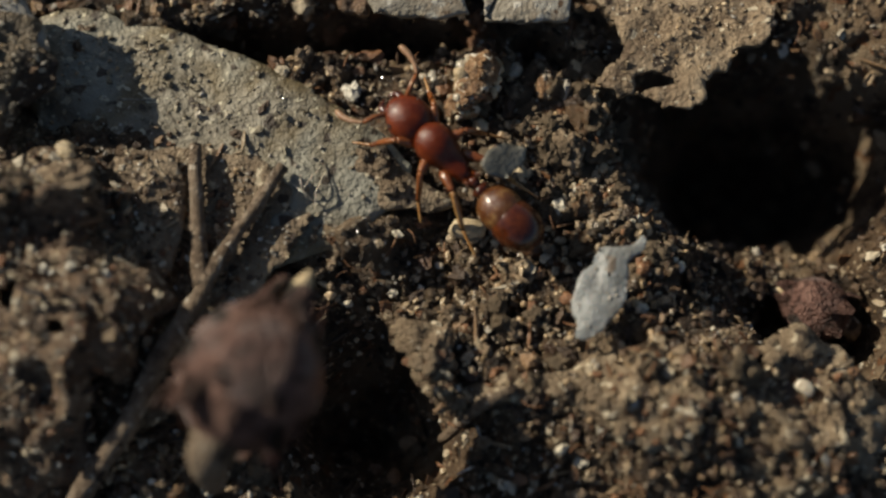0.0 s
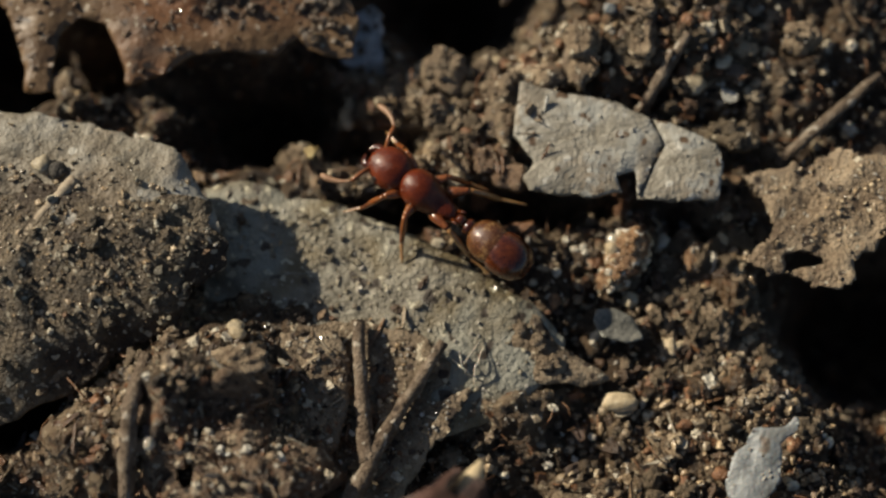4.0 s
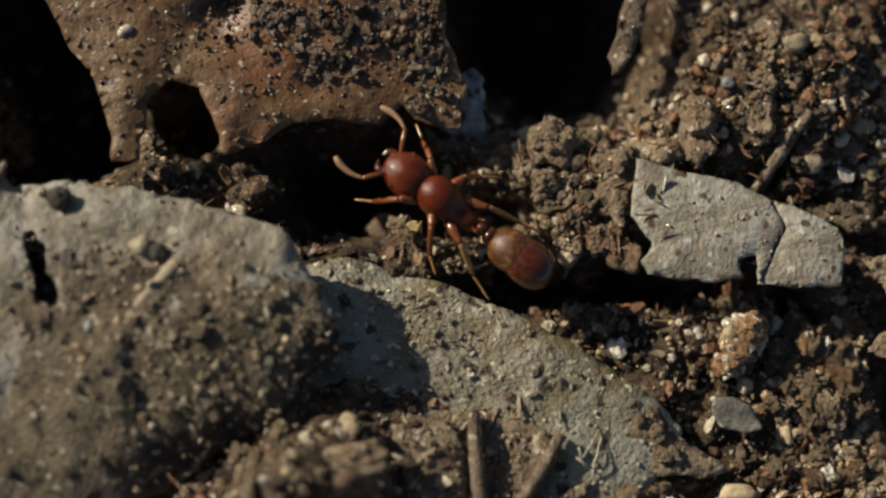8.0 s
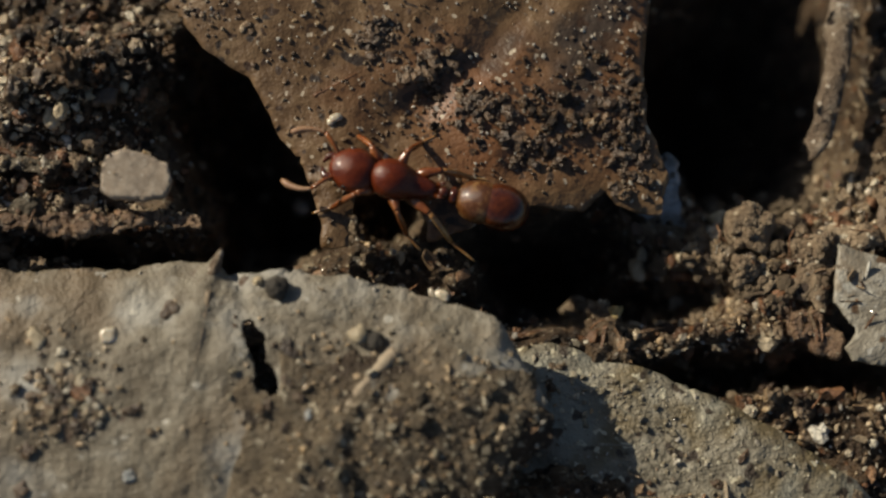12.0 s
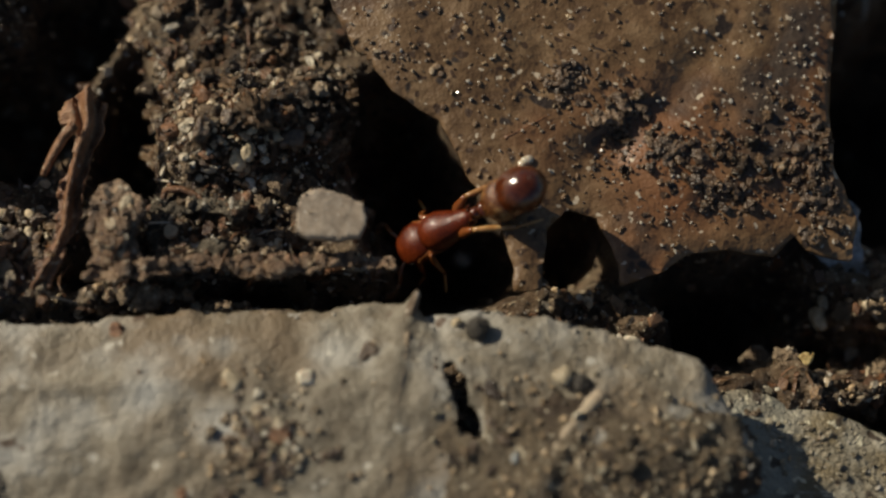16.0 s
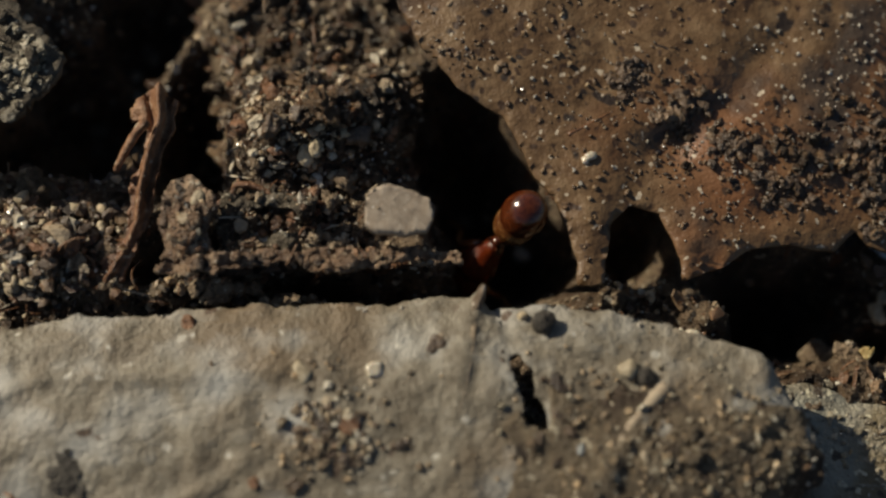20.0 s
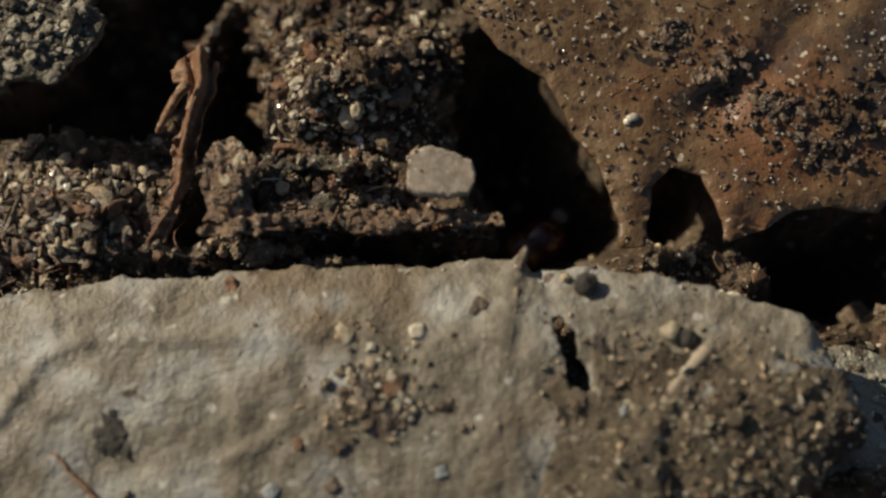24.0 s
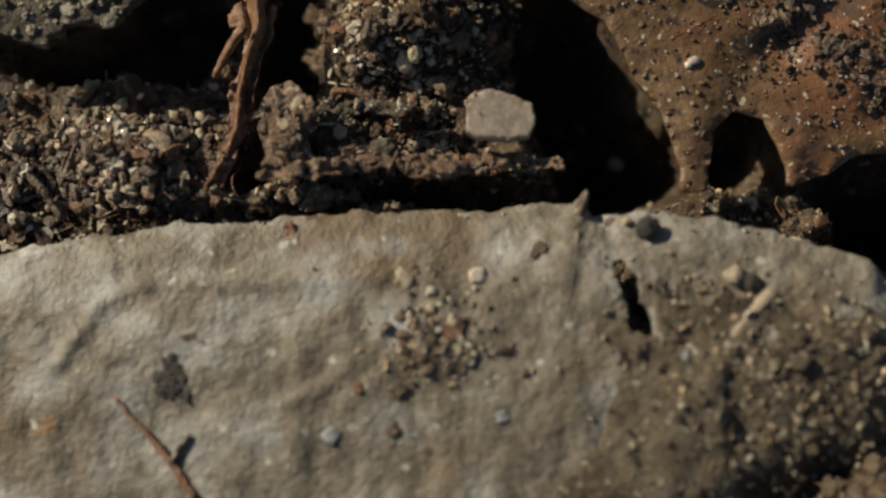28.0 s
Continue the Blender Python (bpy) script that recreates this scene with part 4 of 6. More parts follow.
twig("twig", [(-2.900, 0.325, 0.003), (-2.827, 0.256, 0.004), (-2.750, 0.174, 0.006), (-2.680, 0.086, 0.004)], [0.004, 0.006, 0.009, 0.01], RUST, "thin brown root hair lying on the grey leaf", 13)
twig("twig", [(-2.749, 0.167, 0.008), (-2.709, 0.239, 0.008)], [0.009, 0.005], TWIG, "tiny pale splinter on the grey leaf", 14)
twig("plant_hair", [(-0.368, 0.138, 0.006), (-0.339, 0.161, 0.026000000000000002), (-0.301, 0.221, 0.006)], [0.0016, 0.002, 0.0012], QUARTZ, "fine whitish plant hair on the silvery leaf", 40, category="plant hair")
twig("plant_hair", [(-0.377, 0.167, 0.006), (-0.347, 0.139, 0.026000000000000002), (-0.321, 0.12, 0.006)], [0.0016, 0.002, 0.0012], QUARTZ, "fine whitish plant hair on the silvery leaf", 41, category="plant hair")
twig("plant_hair", [(-0.321, 0.1, 0.006), (-0.315, 0.147, 0.026000000000000002), (-0.295, 0.203, 0.006)], [0.0016, 0.002, 0.0012], QUARTZ, "fine whitish plant hair on the silvery leaf", 42, category="plant hair")
twig("plant_hair", [(-0.359, 0.188, 0.006), (-0.353, 0.161, 0.026000000000000002), (-0.338, 0.126, 0.006)], [0.0016, 0.002, 0.0012], QUARTZ, "fine whitish plant hair on the silvery leaf", 43, category="plant hair")


# ---------------------------------------------------------------- buds
def build_bud(x, y, z, length, width, heading, label, seed, drop=0.32):
    """A plump bud of overlapping scales with a pale pointed tip, lying on its side."""
    bud = new("bud")
    bud.location = Vector((x, y, z)) * U
    bud.rotation_euler = (0, radians(6), radians(heading))
    core = bmesh.new()
    bmesh.ops.create_uvsphere(core, u_segments=28, v_segments=18, radius=1.0)
    for v in core.verts:
        k = 1 + 0.08 * noise.noise(v.co * 2 + Vector((seed, 0, 0)))
        taper = 1.0 - 0.35 * max(0.0, v.co.x) ** 2
        v.co = Vector((v.co.x * length / 2, v.co.y * width / 2 * k * taper, v.co.z * width / 2 * k * taper))
    part("core", core, BUD, bud)
    for ring, (cx, rad, n) in enumerate([(-0.25, 0.46, 7), (-0.02, 0.47, 7), (0.2, 0.42, 6), (0.38, 0.29, 5)]):
        for i in range(n):
            a = 2 * math.pi * (i + 0.5 * (ring % 2)) / n
            bm = bmesh.new()
            grid = {}
            for u in range(7):
                for w in range(7):
                    s, t = u / 6, w / 6 - 0.5
                    wide = math.sin(math.pi * min(1, 0.25 + 0.75 * (1 - s))) * 0.6 + 0.25 * (1 - s)
                    ang = a + t * 2.2 / n * 3.1 * max(0.08, wide)
                    r = width * rad * (1.07 - 0.42 * s * s - 0.05 * (2 * t) ** 2) + 0.006 * noise.noise(Vector((u, w, i + ring * 9)) * 0.6)
                    px_ = (cx + (s - 0.5) * 0.42) * length
                    grid[u, w] = bm.verts.new((px_, r * math.cos(ang), r * math.sin(ang)))
            for u in range(6):
                for w in range(6):
                    bm.faces.new((grid[u, w], grid[u + 1, w], grid[u + 1, w + 1], grid[u, w + 1]))
            bmesh.ops.solidify(bm, geom=bm.faces[:], thickness=0.008)
            part("scale", bm, BUD, bud)
    part("tip", tube([(0.4 * length, 0, 0), (0.52 * length, 0, 0.0), (0.62 * length, 0.004, 0.0), (0.72 * length, 0.006, 0.0)], [width * 0.17, width * 0.11, width * 0.075, 0.008], 10, 2), BUD_TIP, bud, "pale pointed tip")
    part("stalk", tube(spline([(-0.4 * length, 0, 0), (-0.56 * length, 0, -0.2 * drop), (-0.6 * length, 0.01, -drop)], 4), np.linspace(width * 0.2, width * 0.1, 9), 10, 3), TWIG, bud)
    return tagged(bud, label, "bud")


build_bud(-0.420, -0.351, 0.300, 0.37, 0.325, 62, "plump reddish-brown scaly bud with a pale tip", 1)
build_bud(0.981, -0.100, -0.26, 0.2, 0.17, 150, "dark reddish bud sunk in a shaded hollow", 2, 0.05)


# ---------------------------------------------------------------- stones and grains
def stone(name, x, y, size, material, label, seed, stretch=(1, 1, 0.8), rough=0.3, sub=2, spin=0.0, sink=0.25, category="stone", group="", lift=None):
    z = (top_at(x, y) if lift is None else lift) + size * stretch[2] * (1 - 2 * sink)
    ob = part(name, pebble(size, seed, stretch, rough, sub, spin), material, None, at=(x, y, z), smooth=sub > 1)
    return tagged(ob, label, category, group)


def nugget(x, y, size, seed, stretch, spin, label, bits):
    """A lump of grit grains cemented together, the larger grains parts of it."""
    ob = stone("nugget", x, y, size * 0.86, NUGGET, label, seed, stretch, 0.6, 4, spin, 0.1)
    rng = random.Random(seed * 7)
    turn = Matrix.Rotation(spin, 3, "Z")
    for k in range(bits):
        u, a = rng.uniform(-0.3, 1), rng.uniform(0, 2 * math.pi)
        w = math.sqrt(1 - u * u)
        at = turn @ Vector((w * math.cos(a) * stretch[0], w * math.sin(a) * stretch[1], u * stretch[2])) * size * 0.86
        r = size * rng.uniform(0.12, 0.3)
        part("grit_grain", pebble(r, k + seed, (rng.uniform(0.8, 1.4), rng.uniform(0.6, 1.0), rng.uniform(0.6, 1.0)), 0.7, 2, rng.uniform(0, 6), rng.uniform(-0.8, 0.8)),
             rng.choice([CREAM, CREAM, NUGGET, RUST, QUARTZ]), ob, at=at, smooth=k % 3 > 0)
    return ob


nugget(0.090, 0.468, 0.07, 5, (0.85, 1.15, 0.8), -0.35, "rough tan nugget of cemented grit", 34)
nugget(0.051, 0.396, 0.045, 6, (1.2, 0.85, 0.8), 0.4, "small rough knob of cemented grit", 18)
nugget(0.267, 0.462, 0.034, 7, (0.7, 1.5, 0.8), -0.2, "oblong tan nugget of cemented grit", 12)
scrap = [(-0.766 + 0.026 * math.cos(a) * (0.7 + 0.3 * math.sin(3 * a)), 0.735 + 0.03 * math.sin(a) * (0.8 + 0.2 * math.cos(2 * a))) for a in np.linspace(0, 5.6, 9)]
tagged(sheet("leaf_scrap", scrap, height_of(max(top_at(-0.766, 0.735), -0.06) + 0.02, 0.2, 0.1, (-0.766, 0.735), 0.0, 0.02, 0.01, 9, 75), 0.006, YELLOW, seed=75, h=0.006, ragged=0.006), "small yellowed leaf scrap among soil crumbs", "leaf scrap")
stone("grain", 0.063, 0.065, 0.042, CREAM, "oblong cream-white sand grain", 3, (1.15, 0.65, 0.65), 0.35, 3, -0.05, 0.2, "grain")
stone("soil_clod", -0.904, 0.135, 0.058, TAN, "blocky tan lump of caked soil", 12, (1.25, 0.75, 0.55), 0.9, 4, 0.25, 0.2, "soil clod")
stone("soil_clod", -1.856, 1.037, 0.045, TAN, "crumbly tan lump beside the stone chip", 8, (0.9, 0.9, 0.9), 0.8, 4, 0.4, 0.3, "soil clod")
for x, y, size, stuff, label, tall in [(-1.627, 0.749, 0.027, PELLET, "round dark soil pellet on the grey leaf", 0.95), (-1.668, 0.786, 0.021, TAN, "frilled tan crumb beside the dark pellet", 0.9),
                                       (-1.676, 0.768, 0.012, CREAM, "small cream crumb beside the dark pellet", 0.9), (-1.428, 0.635, 0.022, CREAM, "cream soil crumb on the grey leaf", 0.8), (-1.385, 0.618, 0.024, PELLET, "dark soil crumb on the grey leaf", 0.7)]:
    stone("crumb", x, y, size, stuff, label, size * 900, (1.0, 0.95, tall), 0.6, 3, 0.7, 0.2, "crumb")
STONES = []     # x, y, size, kind
# beside the silvery leaf and the flakes, towards the eye
STONES += [(0.198, 0.216, 0.025, 1), (0.324, 0.275, 0.045, 2), (0.217, 0.215, 0.020, 1), (0.400, 0.274, 0.022, 1), (0.491, -0.151, 0.018, 0), (0.872, -0.349, 0.020, 0),
           (0.923, -0.419, 0.035, 2), (0.697, -0.377, 0.014, 0), (-0.011, -0.242, 0.035, 2), (0.172, -0.200, 0.030, 2), (-1.083, 0.228, 0.025, 2), (-0.923, 0.227, 0.022, 1),
           (0.595, -0.037, 0.016, 0), (0.843, 0.057, 0.012, 0), (0.764, 0.183, 0.010, 0), (-1.089, 0.206, 0.024, 2), (-0.921, 0.212, 0.022, 1), (-1.114, -0.071, 0.016, 0),
           (0.307, 0.143, 0.012, 1), (0.285, 0.093, 0.014, 4), (0.408, 0.247, 0.020, 1), (-0.009, -0.022, 0.012, 0)]
# beside the silvery leaf and the flakes, towards the eye
STONES += [(0.480, -0.138, 0.015, 1)]
# between the nuggets and the silvery leaf
STONES += [(0.189, 0.511, 0.020, 0), (-0.048, 0.475, 0.013, 0), (0.259, 0.507, 0.035, 2), (-0.324, 0.577, 0.026, 0), (0.240, 0.404, 0.018, 2), (0.282, 0.481, 0.030, 2),
           (-0.023, 0.462, 0.011, 0), (0.381, 0.308, 0.016, 5), (-0.301, 0.573, 0.024, 1), (0.350, 0.510, 0.022, 1), (-0.026, 0.477, 0.014, 0)]
# round the pale fragment
STONES += [(-0.287, 0.975, 0.030, 2), (0.271, 0.926, 0.030, 1), (-0.220, 0.793, 0.014, 1), (-0.309, 0.811, 0.012, 0), (-0.429, 0.854, 0.040, 2), (-0.459, 0.798, 0.025, 1),
           (0.424, 0.912, 0.020, 1), (0.706, 0.827, 0.025, 0), (-0.304, 0.612, 0.030, 1), (0.382, 0.968, 0.030, 3), (0.299, 0.776, 0.012, 1)]
# on the far soil
STONES += [(-0.376, 1.045, 0.045, 2), (-0.457, 1.002, 0.035, 1), (-0.407, 1.003, 0.030, 2), (-0.032, 1.022, 0.050, 2), (0.132, 1.026, 0.045, 2), (-0.006, 1.190, 0.018, 0),
           (-0.010, 1.412, 0.017, 1), (0.019, 1.350, 0.018, 0), (0.080, 1.315, 0.014, 0), (-0.147, 1.399, 0.012, 0), (0.161, 1.258, 0.040, 2), (0.222, 1.228, 0.030, 1),
           (0.303, 1.051, 0.020, 0), (0.194, 1.302, 0.035, 2), (-0.256, 1.017, 0.020, 1), (-0.316, 1.057, 0.020, 2), (0.135, 1.120, 0.030, 2), (0.043, 1.118, 0.018, 5),
           (-0.128, 1.245, 0.012, 0), (-0.034, 1.317, 0.014, 1), (-0.092, 1.067, 0.011, 0), (-0.284, 1.141, 0.020, 1)]
# on the far soil
STONES += [(-0.253, 1.147, 0.015, 1), (0.480, 1.027, 0.015, 1), (0.573, 1.021, 0.022, 4), (0.707, 1.044, 0.018, 0), (0.553, 1.063, 0.030, 2)]
# between the silvery and the brown leaf
STONES += [(-0.798, 0.746, 0.030, 2), (-1.214, 0.771, 0.018, 0), (-0.945, 0.785, 0.010, 0), (-0.672, 0.918, 0.022, 1), (-0.682, 0.876, 0.028, 1), (-0.829, 0.896, 0.020, 2),
           (-0.998, 0.736, 0.007, 0), (-1.122, 0.874, 0.014, 2), (-1.226, 0.776, 0.013, 0), (-0.966, 0.796, 0.008, 0), (-0.830, 0.767, 0.040, 2), (-1.242, 0.778, 0.014, 0),
           (-0.970, 0.724, 0.009, 4)]
# on the grey leaf
STONES += [(-2.204, 0.619, 0.026, 1), (-2.031, 0.627, 0.024, 0), (-1.881, 0.693, 0.024, 3), (-2.307, 0.353, 0.016, 4), (-2.215, 0.351, 0.018, 3),
           (-1.967, 0.292, 0.018, 5), (-2.367, 0.243, 0.024, 5), (-2.225, 0.260, 0.018, 3), (-2.491, 0.744, 0.020, 4), (-2.426, 0.636, 0.008, 3), (-2.085, 0.494, 0.024, 4),
           (-1.542, 0.441, 0.012, 5)]
# round the stone chip
STONES += [(-1.458, 0.936, 0.035, 2), (-1.499, 1.199, 0.014, 0), (-2.202, 1.213, 0.026, 1), (-2.094, 1.259, 0.036, 3), (-1.871, 1.280, 0.026, 2), (-2.484, 1.052, 0.024, 1),
           (-2.227, 1.198, 0.026, 1), (-2.313, 1.257, 0.024, 3), (-2.252, 1.288, 0.022, 3), (-2.172, 1.067, 0.013, 1), (-1.730, 1.161, 0.016, 1), (-2.335, 0.982, 0.022, 0),
           (-1.608, 1.111, 0.030, 0), (-1.868, 1.081, 0.018, 2), (-2.222, 0.849, 0.016, 1), (-2.478, 0.849, 0.024, 2), (-2.136, 1.331, 0.012, 4), (-1.512, 1.189, 0.012, 0)]
# on the bed of grit
STONES += [(-2.949, 1.080, 0.022, 1), (-2.824, 1.058, 0.021, 1), (-3.042, 1.032, 0.022, 1), (-3.094, 1.038, 0.014, 0), (-3.143, 1.006, 0.018, 2), (-2.922, 0.994, 0.016, 0),
           (-2.748, 1.064, 0.015, 1), (-2.998, 0.966, 0.014, 2), (-3.112, 0.903, 0.012, 4), (-2.847, 0.948, 0.013, 0), (-3.066, 0.942, 0.013, 1), (-2.878, 0.895, 0.012, 2),
           (-2.807, 0.890, 0.012, 0), (-2.944, 0.923, 0.012, 1)]
KINDS = [(QUARTZ, "small white quartz grain", "grain"), (QUARTZ, "cream-coloured rounded sand grain", "grain"), (TAN, "rough tan soil crumb", "crumb"),
         (DARK_GRAIN, "dark brown soil crumb", "crumb"), (RUST, "tiny orange-brown rusty grain", "grain"), (FILM, "glassy grey mineral grain", "grain")]
KINDS[1] = (CREAM, *KINDS[1][1:])
for i, (x, y, size, kind) in enumerate(STONES):
    material, label, name = KINDS[kind]
    r = random.Random(i)
    on_leaf = outside(np.array([x]), np.array([y]), SHEETS[0][0])[0] < 0
    tall = r.uniform(0.25, 0.4) if on_leaf else r.uniform(0.55, 0.85)
    stone(name, x, y, size, material, label, i * 1.37, (r.uniform(0.85, 1.3), r.uniform(0.65, 1.0), tall), 1.0 if kind in (2, 3) else 0.5, (4 if kind == 2 and size > 0.02 else 3) if size > 0.016 else 2, r.uniform(0, 6), 0.4 if on_leaf or size > 0.028 else 0.27, name, "loose grains on the litter")


def crumbs(name, x, y, size, material, seed, faces=20, label="", flat=0.8, smooth=False, sink=0.2, jag=0.28):
    """Countless small lumps, joined into one mesh, lying on whatever is below them."""
    bm = bmesh.new()
    bmesh.ops.create_icosphere(bm, subdivisions=1 if faces == 20 else 2, radius=1.0)
    bm.verts.ensure_lookup_table()
    base = np.array([v.co for v in bm.verts])
    tri = np.array([[v.index for v in f.verts] for f in bm.faces])
    bm.free()
    rng = np.random.RandomState(seed)
    n, k = len(x), len(base)
    z = top_z(x, y)
    shape = base[None] * (1 + jag * rng.randn(n, k, 1).clip(-1.6, 1.6))
    shape = shape * np.stack([rng.uniform(0.6, 1.5, n), rng.uniform(0.6, 1.2, n), rng.uniform(0.4, 0.9, n) * flat / 0.8], 1)[:, None]
    a = rng.uniform(0, 6.28, n)
    c, s = np.cos(a)[:, None], np.sin(a)[:, None]
    v = np.stack([shape[..., 0] * c - shape[..., 1] * s, shape[..., 0] * s + shape[..., 1] * c, shape[..., 2]], 2) * size[:, None, None]
    v += np.stack([x, y, z + size * (0.6 - sink)], 1)[:, None]
    f = (tri[None] + (np.arange(n) * k)[:, None, None]).reshape(-1, 3)
    ob = new(name, mesh_of(name, v.reshape(-1, 3), f.tolist(), material, smooth))
    return tagged(ob, label, name.split("_")[-1], kind="stuff")


def shards(name, x, y, size, seed, label, slim=0.5):
    """Countless thin broken scraps of bark and leaf lying at all angles, joined into one mesh; slim is the share of splinters."""
    rng = np.random.RandomState(seed)
    n, k = len(x), 6
    a = (np.arange(k)[None] + rng.uniform(-0.32, 0.32, (n, k))) * 2 * math.pi / k
    r = rng.uniform(0.65, 1.15, (n, k))
    thin = np.where(rng.rand(n) < slim, rng.uniform(0.12, 0.3, n), rng.uniform(0.5, 1.0, n))
    long_ = np.where(thin < 0.35, 1.9, 1.0)
    flat = np.stack([np.cos(a) * r * long_[:, None], np.sin(a) * r * thin[:, None], rng.uniform(-0.12, 0.12, (n, k))], 2)
    thick = rng.uniform(0.06, 0.16, n)[:, None, None] * np.array([0, 0, 1.0])
    shape = np.concatenate([flat + thick, flat - thick], 1)
    rx, ry, rz = rng.normal(0, 0.5, n), rng.normal(0, 0.5, n), rng.uniform(0, 2 * math.pi, n)
    turn = np.array([Euler(q).to_matrix() for q in zip(rx, ry, rz)])
    v = np.einsum("nij,nkj->nki", turn, shape) * size[:, None, None]
    v += np.stack([x, y, top_z(x, y) + size * 0.3], 1)[:, None]
    one = [list(range(k)), list(range(2 * k - 1, k - 1, -1))] + [[i, i + k, (i + 1) % k + k, (i + 1) % k] for i in range(k)]
    faces = [[q + j * 2 * k for q in f] for j in range(n) for f in one]
    ob = new(name, mesh_of(name, v.reshape(-1, 3), faces, LITTER, False))
    return tagged(ob, label, name.split("_")[-1], kind="stuff")


def clods(name, x, y, size, material, seed, label, sink=0.42, big_from=0.037):
    """Rough irregular lumps of soil, joined into one mesh."""
    rng = np.random.RandomState(seed)
    def lumps(level):
        made = []
        for k in range(14):
            bm = bmesh.new()
            bmesh.ops.create_icosphere(bm, subdivisions=level, radius=1.0)
            bm.verts.ensure_lookup_table()
            o = Vector((k * 7.1 + seed, k * 3.3, 0))
            made.append(np.array([v.co * (0.85 + 0.6 * noise.noise(v.co * 1.2 + o) + 0.45 * noise.noise(v.co * 2.7 + o) + 0.24 * noise.noise(v.co * 6.0 + o) + (0.16 if level > 3 else 0.07) * noise.noise(v.co * 12.0 + o)) for v in bm.verts]))
            tris = np.array([[v.index for v in f.verts] for f in bm.faces])
            bm.free()
        return made, tris

    protos, tri = lumps(3)
    z, verts, faces, base = top_z(x, y), [], [], 0
    fine, fine_tri = lumps(4) if max(size) > big_from else ([], tri)
    shapes = [mesh_of("soil_clod", p, fine_tri.tolist(), material) for p in fine]
    for px_, py_, pz_, s in zip(x, y, z, size):
        k = rng.randint(14)
        stretch = np.array([rng.uniform(0.8, 1.3), rng.uniform(0.8, 1.3), rng.uniform(0.6, 0.95)])
        turn = Euler((rng.uniform(-0.6, 0.6), rng.uniform(-0.6, 0.6), rng.uniform(0, 6.28)))
        at = np.array([px_, py_, pz_ + s * (0.7 - sink)])
        if s > big_from:
            ob = place("soil_clod", shapes[k], at)
            ob.rotation_euler, ob.scale = turn, Vector(stretch) * s
            tagged(ob, label.replace("lumps", "lump"), "soil clod", "soil clods on the ground")
            continue
        verts.append((protos[k] * stretch) @ np.array(turn.to_matrix()).T * s + at)
        faces.append(tri + base)
        base += len(protos[k])
    ob = new(name, mesh_of(name, np.concatenate(verts), np.concatenate(faces).tolist(), material))
    return tagged(ob, label, name.split("_")[-1], kind="stuff")


def scatter(n, seed, lo=(-3.4, -0.85), hi=(1.3, 2.0), patchy=0.0, scale=2.0, keep=None):
    rng = np.random.RandomState(seed)
    x, y = rng.uniform(lo[0], hi[0], 3 * n), rng.uniform(lo[1], hi[1], 3 * n)
    w = fbm(x, y, scale, 3, seed + 40) > patchy - 1 + rng.rand(3 * n)
    if keep is not None:
        w &= keep(x, y)
    return x[w][:n], y[w][:n]


def bare(x, y, margin=0.0):
    """Where soil shows: outside all the leaves and flakes."""
    ok = np.ones(x.shape, bool)
    for outline, holes, height in SHEETS:
        ok &= outside(x, y, outline) > margin
    return ok


GRIT = (-2.954, 0.960)      # a bed of loose grit


def roomy(x, y):
    """Bare soil with room for a larger lump, off the bed of grit."""
    return bare(x, y, 0.03) & (((x - GRIT[0]) / 0.3) ** 2 + ((y - GRIT[1]) / 0.13) ** 2 > 1)


def off_grit(x, y):
    return ((x - GRIT[0]) / 0.34) ** 2 + ((y - GRIT[1]) / 0.17) ** 2 > 1


def around(seed, spots):
    """Points in loose heaps: spots of (x, y, radius_x, radius_y, count)."""
    rng = np.random.RandomState(seed)
    xs = [cx + rng.randn(n) * rx for cx, cy, rx, ry, n in spots]
    ys = [cy + rng.randn(n) * ry for cx, cy, rx, ry, n in spots]
    return np.concatenate(xs), np.concatenate(ys)


rs = np.random.RandomState(5)


def sizes(n, lo, hi, power=2.5):
    """Many small ones, few large ones."""
    return lo + (hi - lo) * rs.rand(n) ** power


x, y = scatter(420, 1, patchy=0.8, keep=roomy)
clods("soil_clods", x, y, sizes(len(x), 0.012, 0.042), CLOD, 11, "dark brown lumps of crumbly soil")
x, y = scatter(260, 2, patchy=0.6, keep=roomy)
clods("soil_clods", x, y, sizes(len(x), 0.012, 0.04), SANDY, 12, "tan lumps of sandy soil")
x, y = scatter(4500, 3, patchy=0.7, keep=bare)
crumbs("sand_grains", x, y, sizes(len(x), 0.003, 0.013), GRAIN, 13, 20, "fine tan sand grains on the soil")
x, y = scatter(8000, 4, patchy=0.8, keep=bare)
crumbs("soil_crumbs", x, y, sizes(len(x), 0.003, 0.015), DARK_GRAIN, 14, 20, "fine dark crumbs on the soil")
x, y = scatter(2300, 81, patchy=0.55, scale=3.0, keep=lambda x, y: bare(x, y, 0.006) & off_grit(x, y))
crumbs("soil_granules", x, y, sizes(len(x), 0.004, 0.025, 2.6), GRANULE, 82, 80, "mixed brown and tan granules of soil", jag=0.24, sink=0.32)
x, y = scatter(3600, 101, patchy=0.4, scale=3.0, keep=lambda x, y: bare(x, y, 0.004) & (ground_z(x, y) > -0.25))
shards("litter_shards", x, y, sizes(len(x), 0.006, 0.03, 2.2), 102, "broken scraps and splinters of bark on the soil")
x, y = scatter(800, 83, patchy=0.5, scale=4.0, keep=lambda x, y: bare(x, y, 0.006) & off_grit(x, y) & (ground_z(x, y) > -0.2))
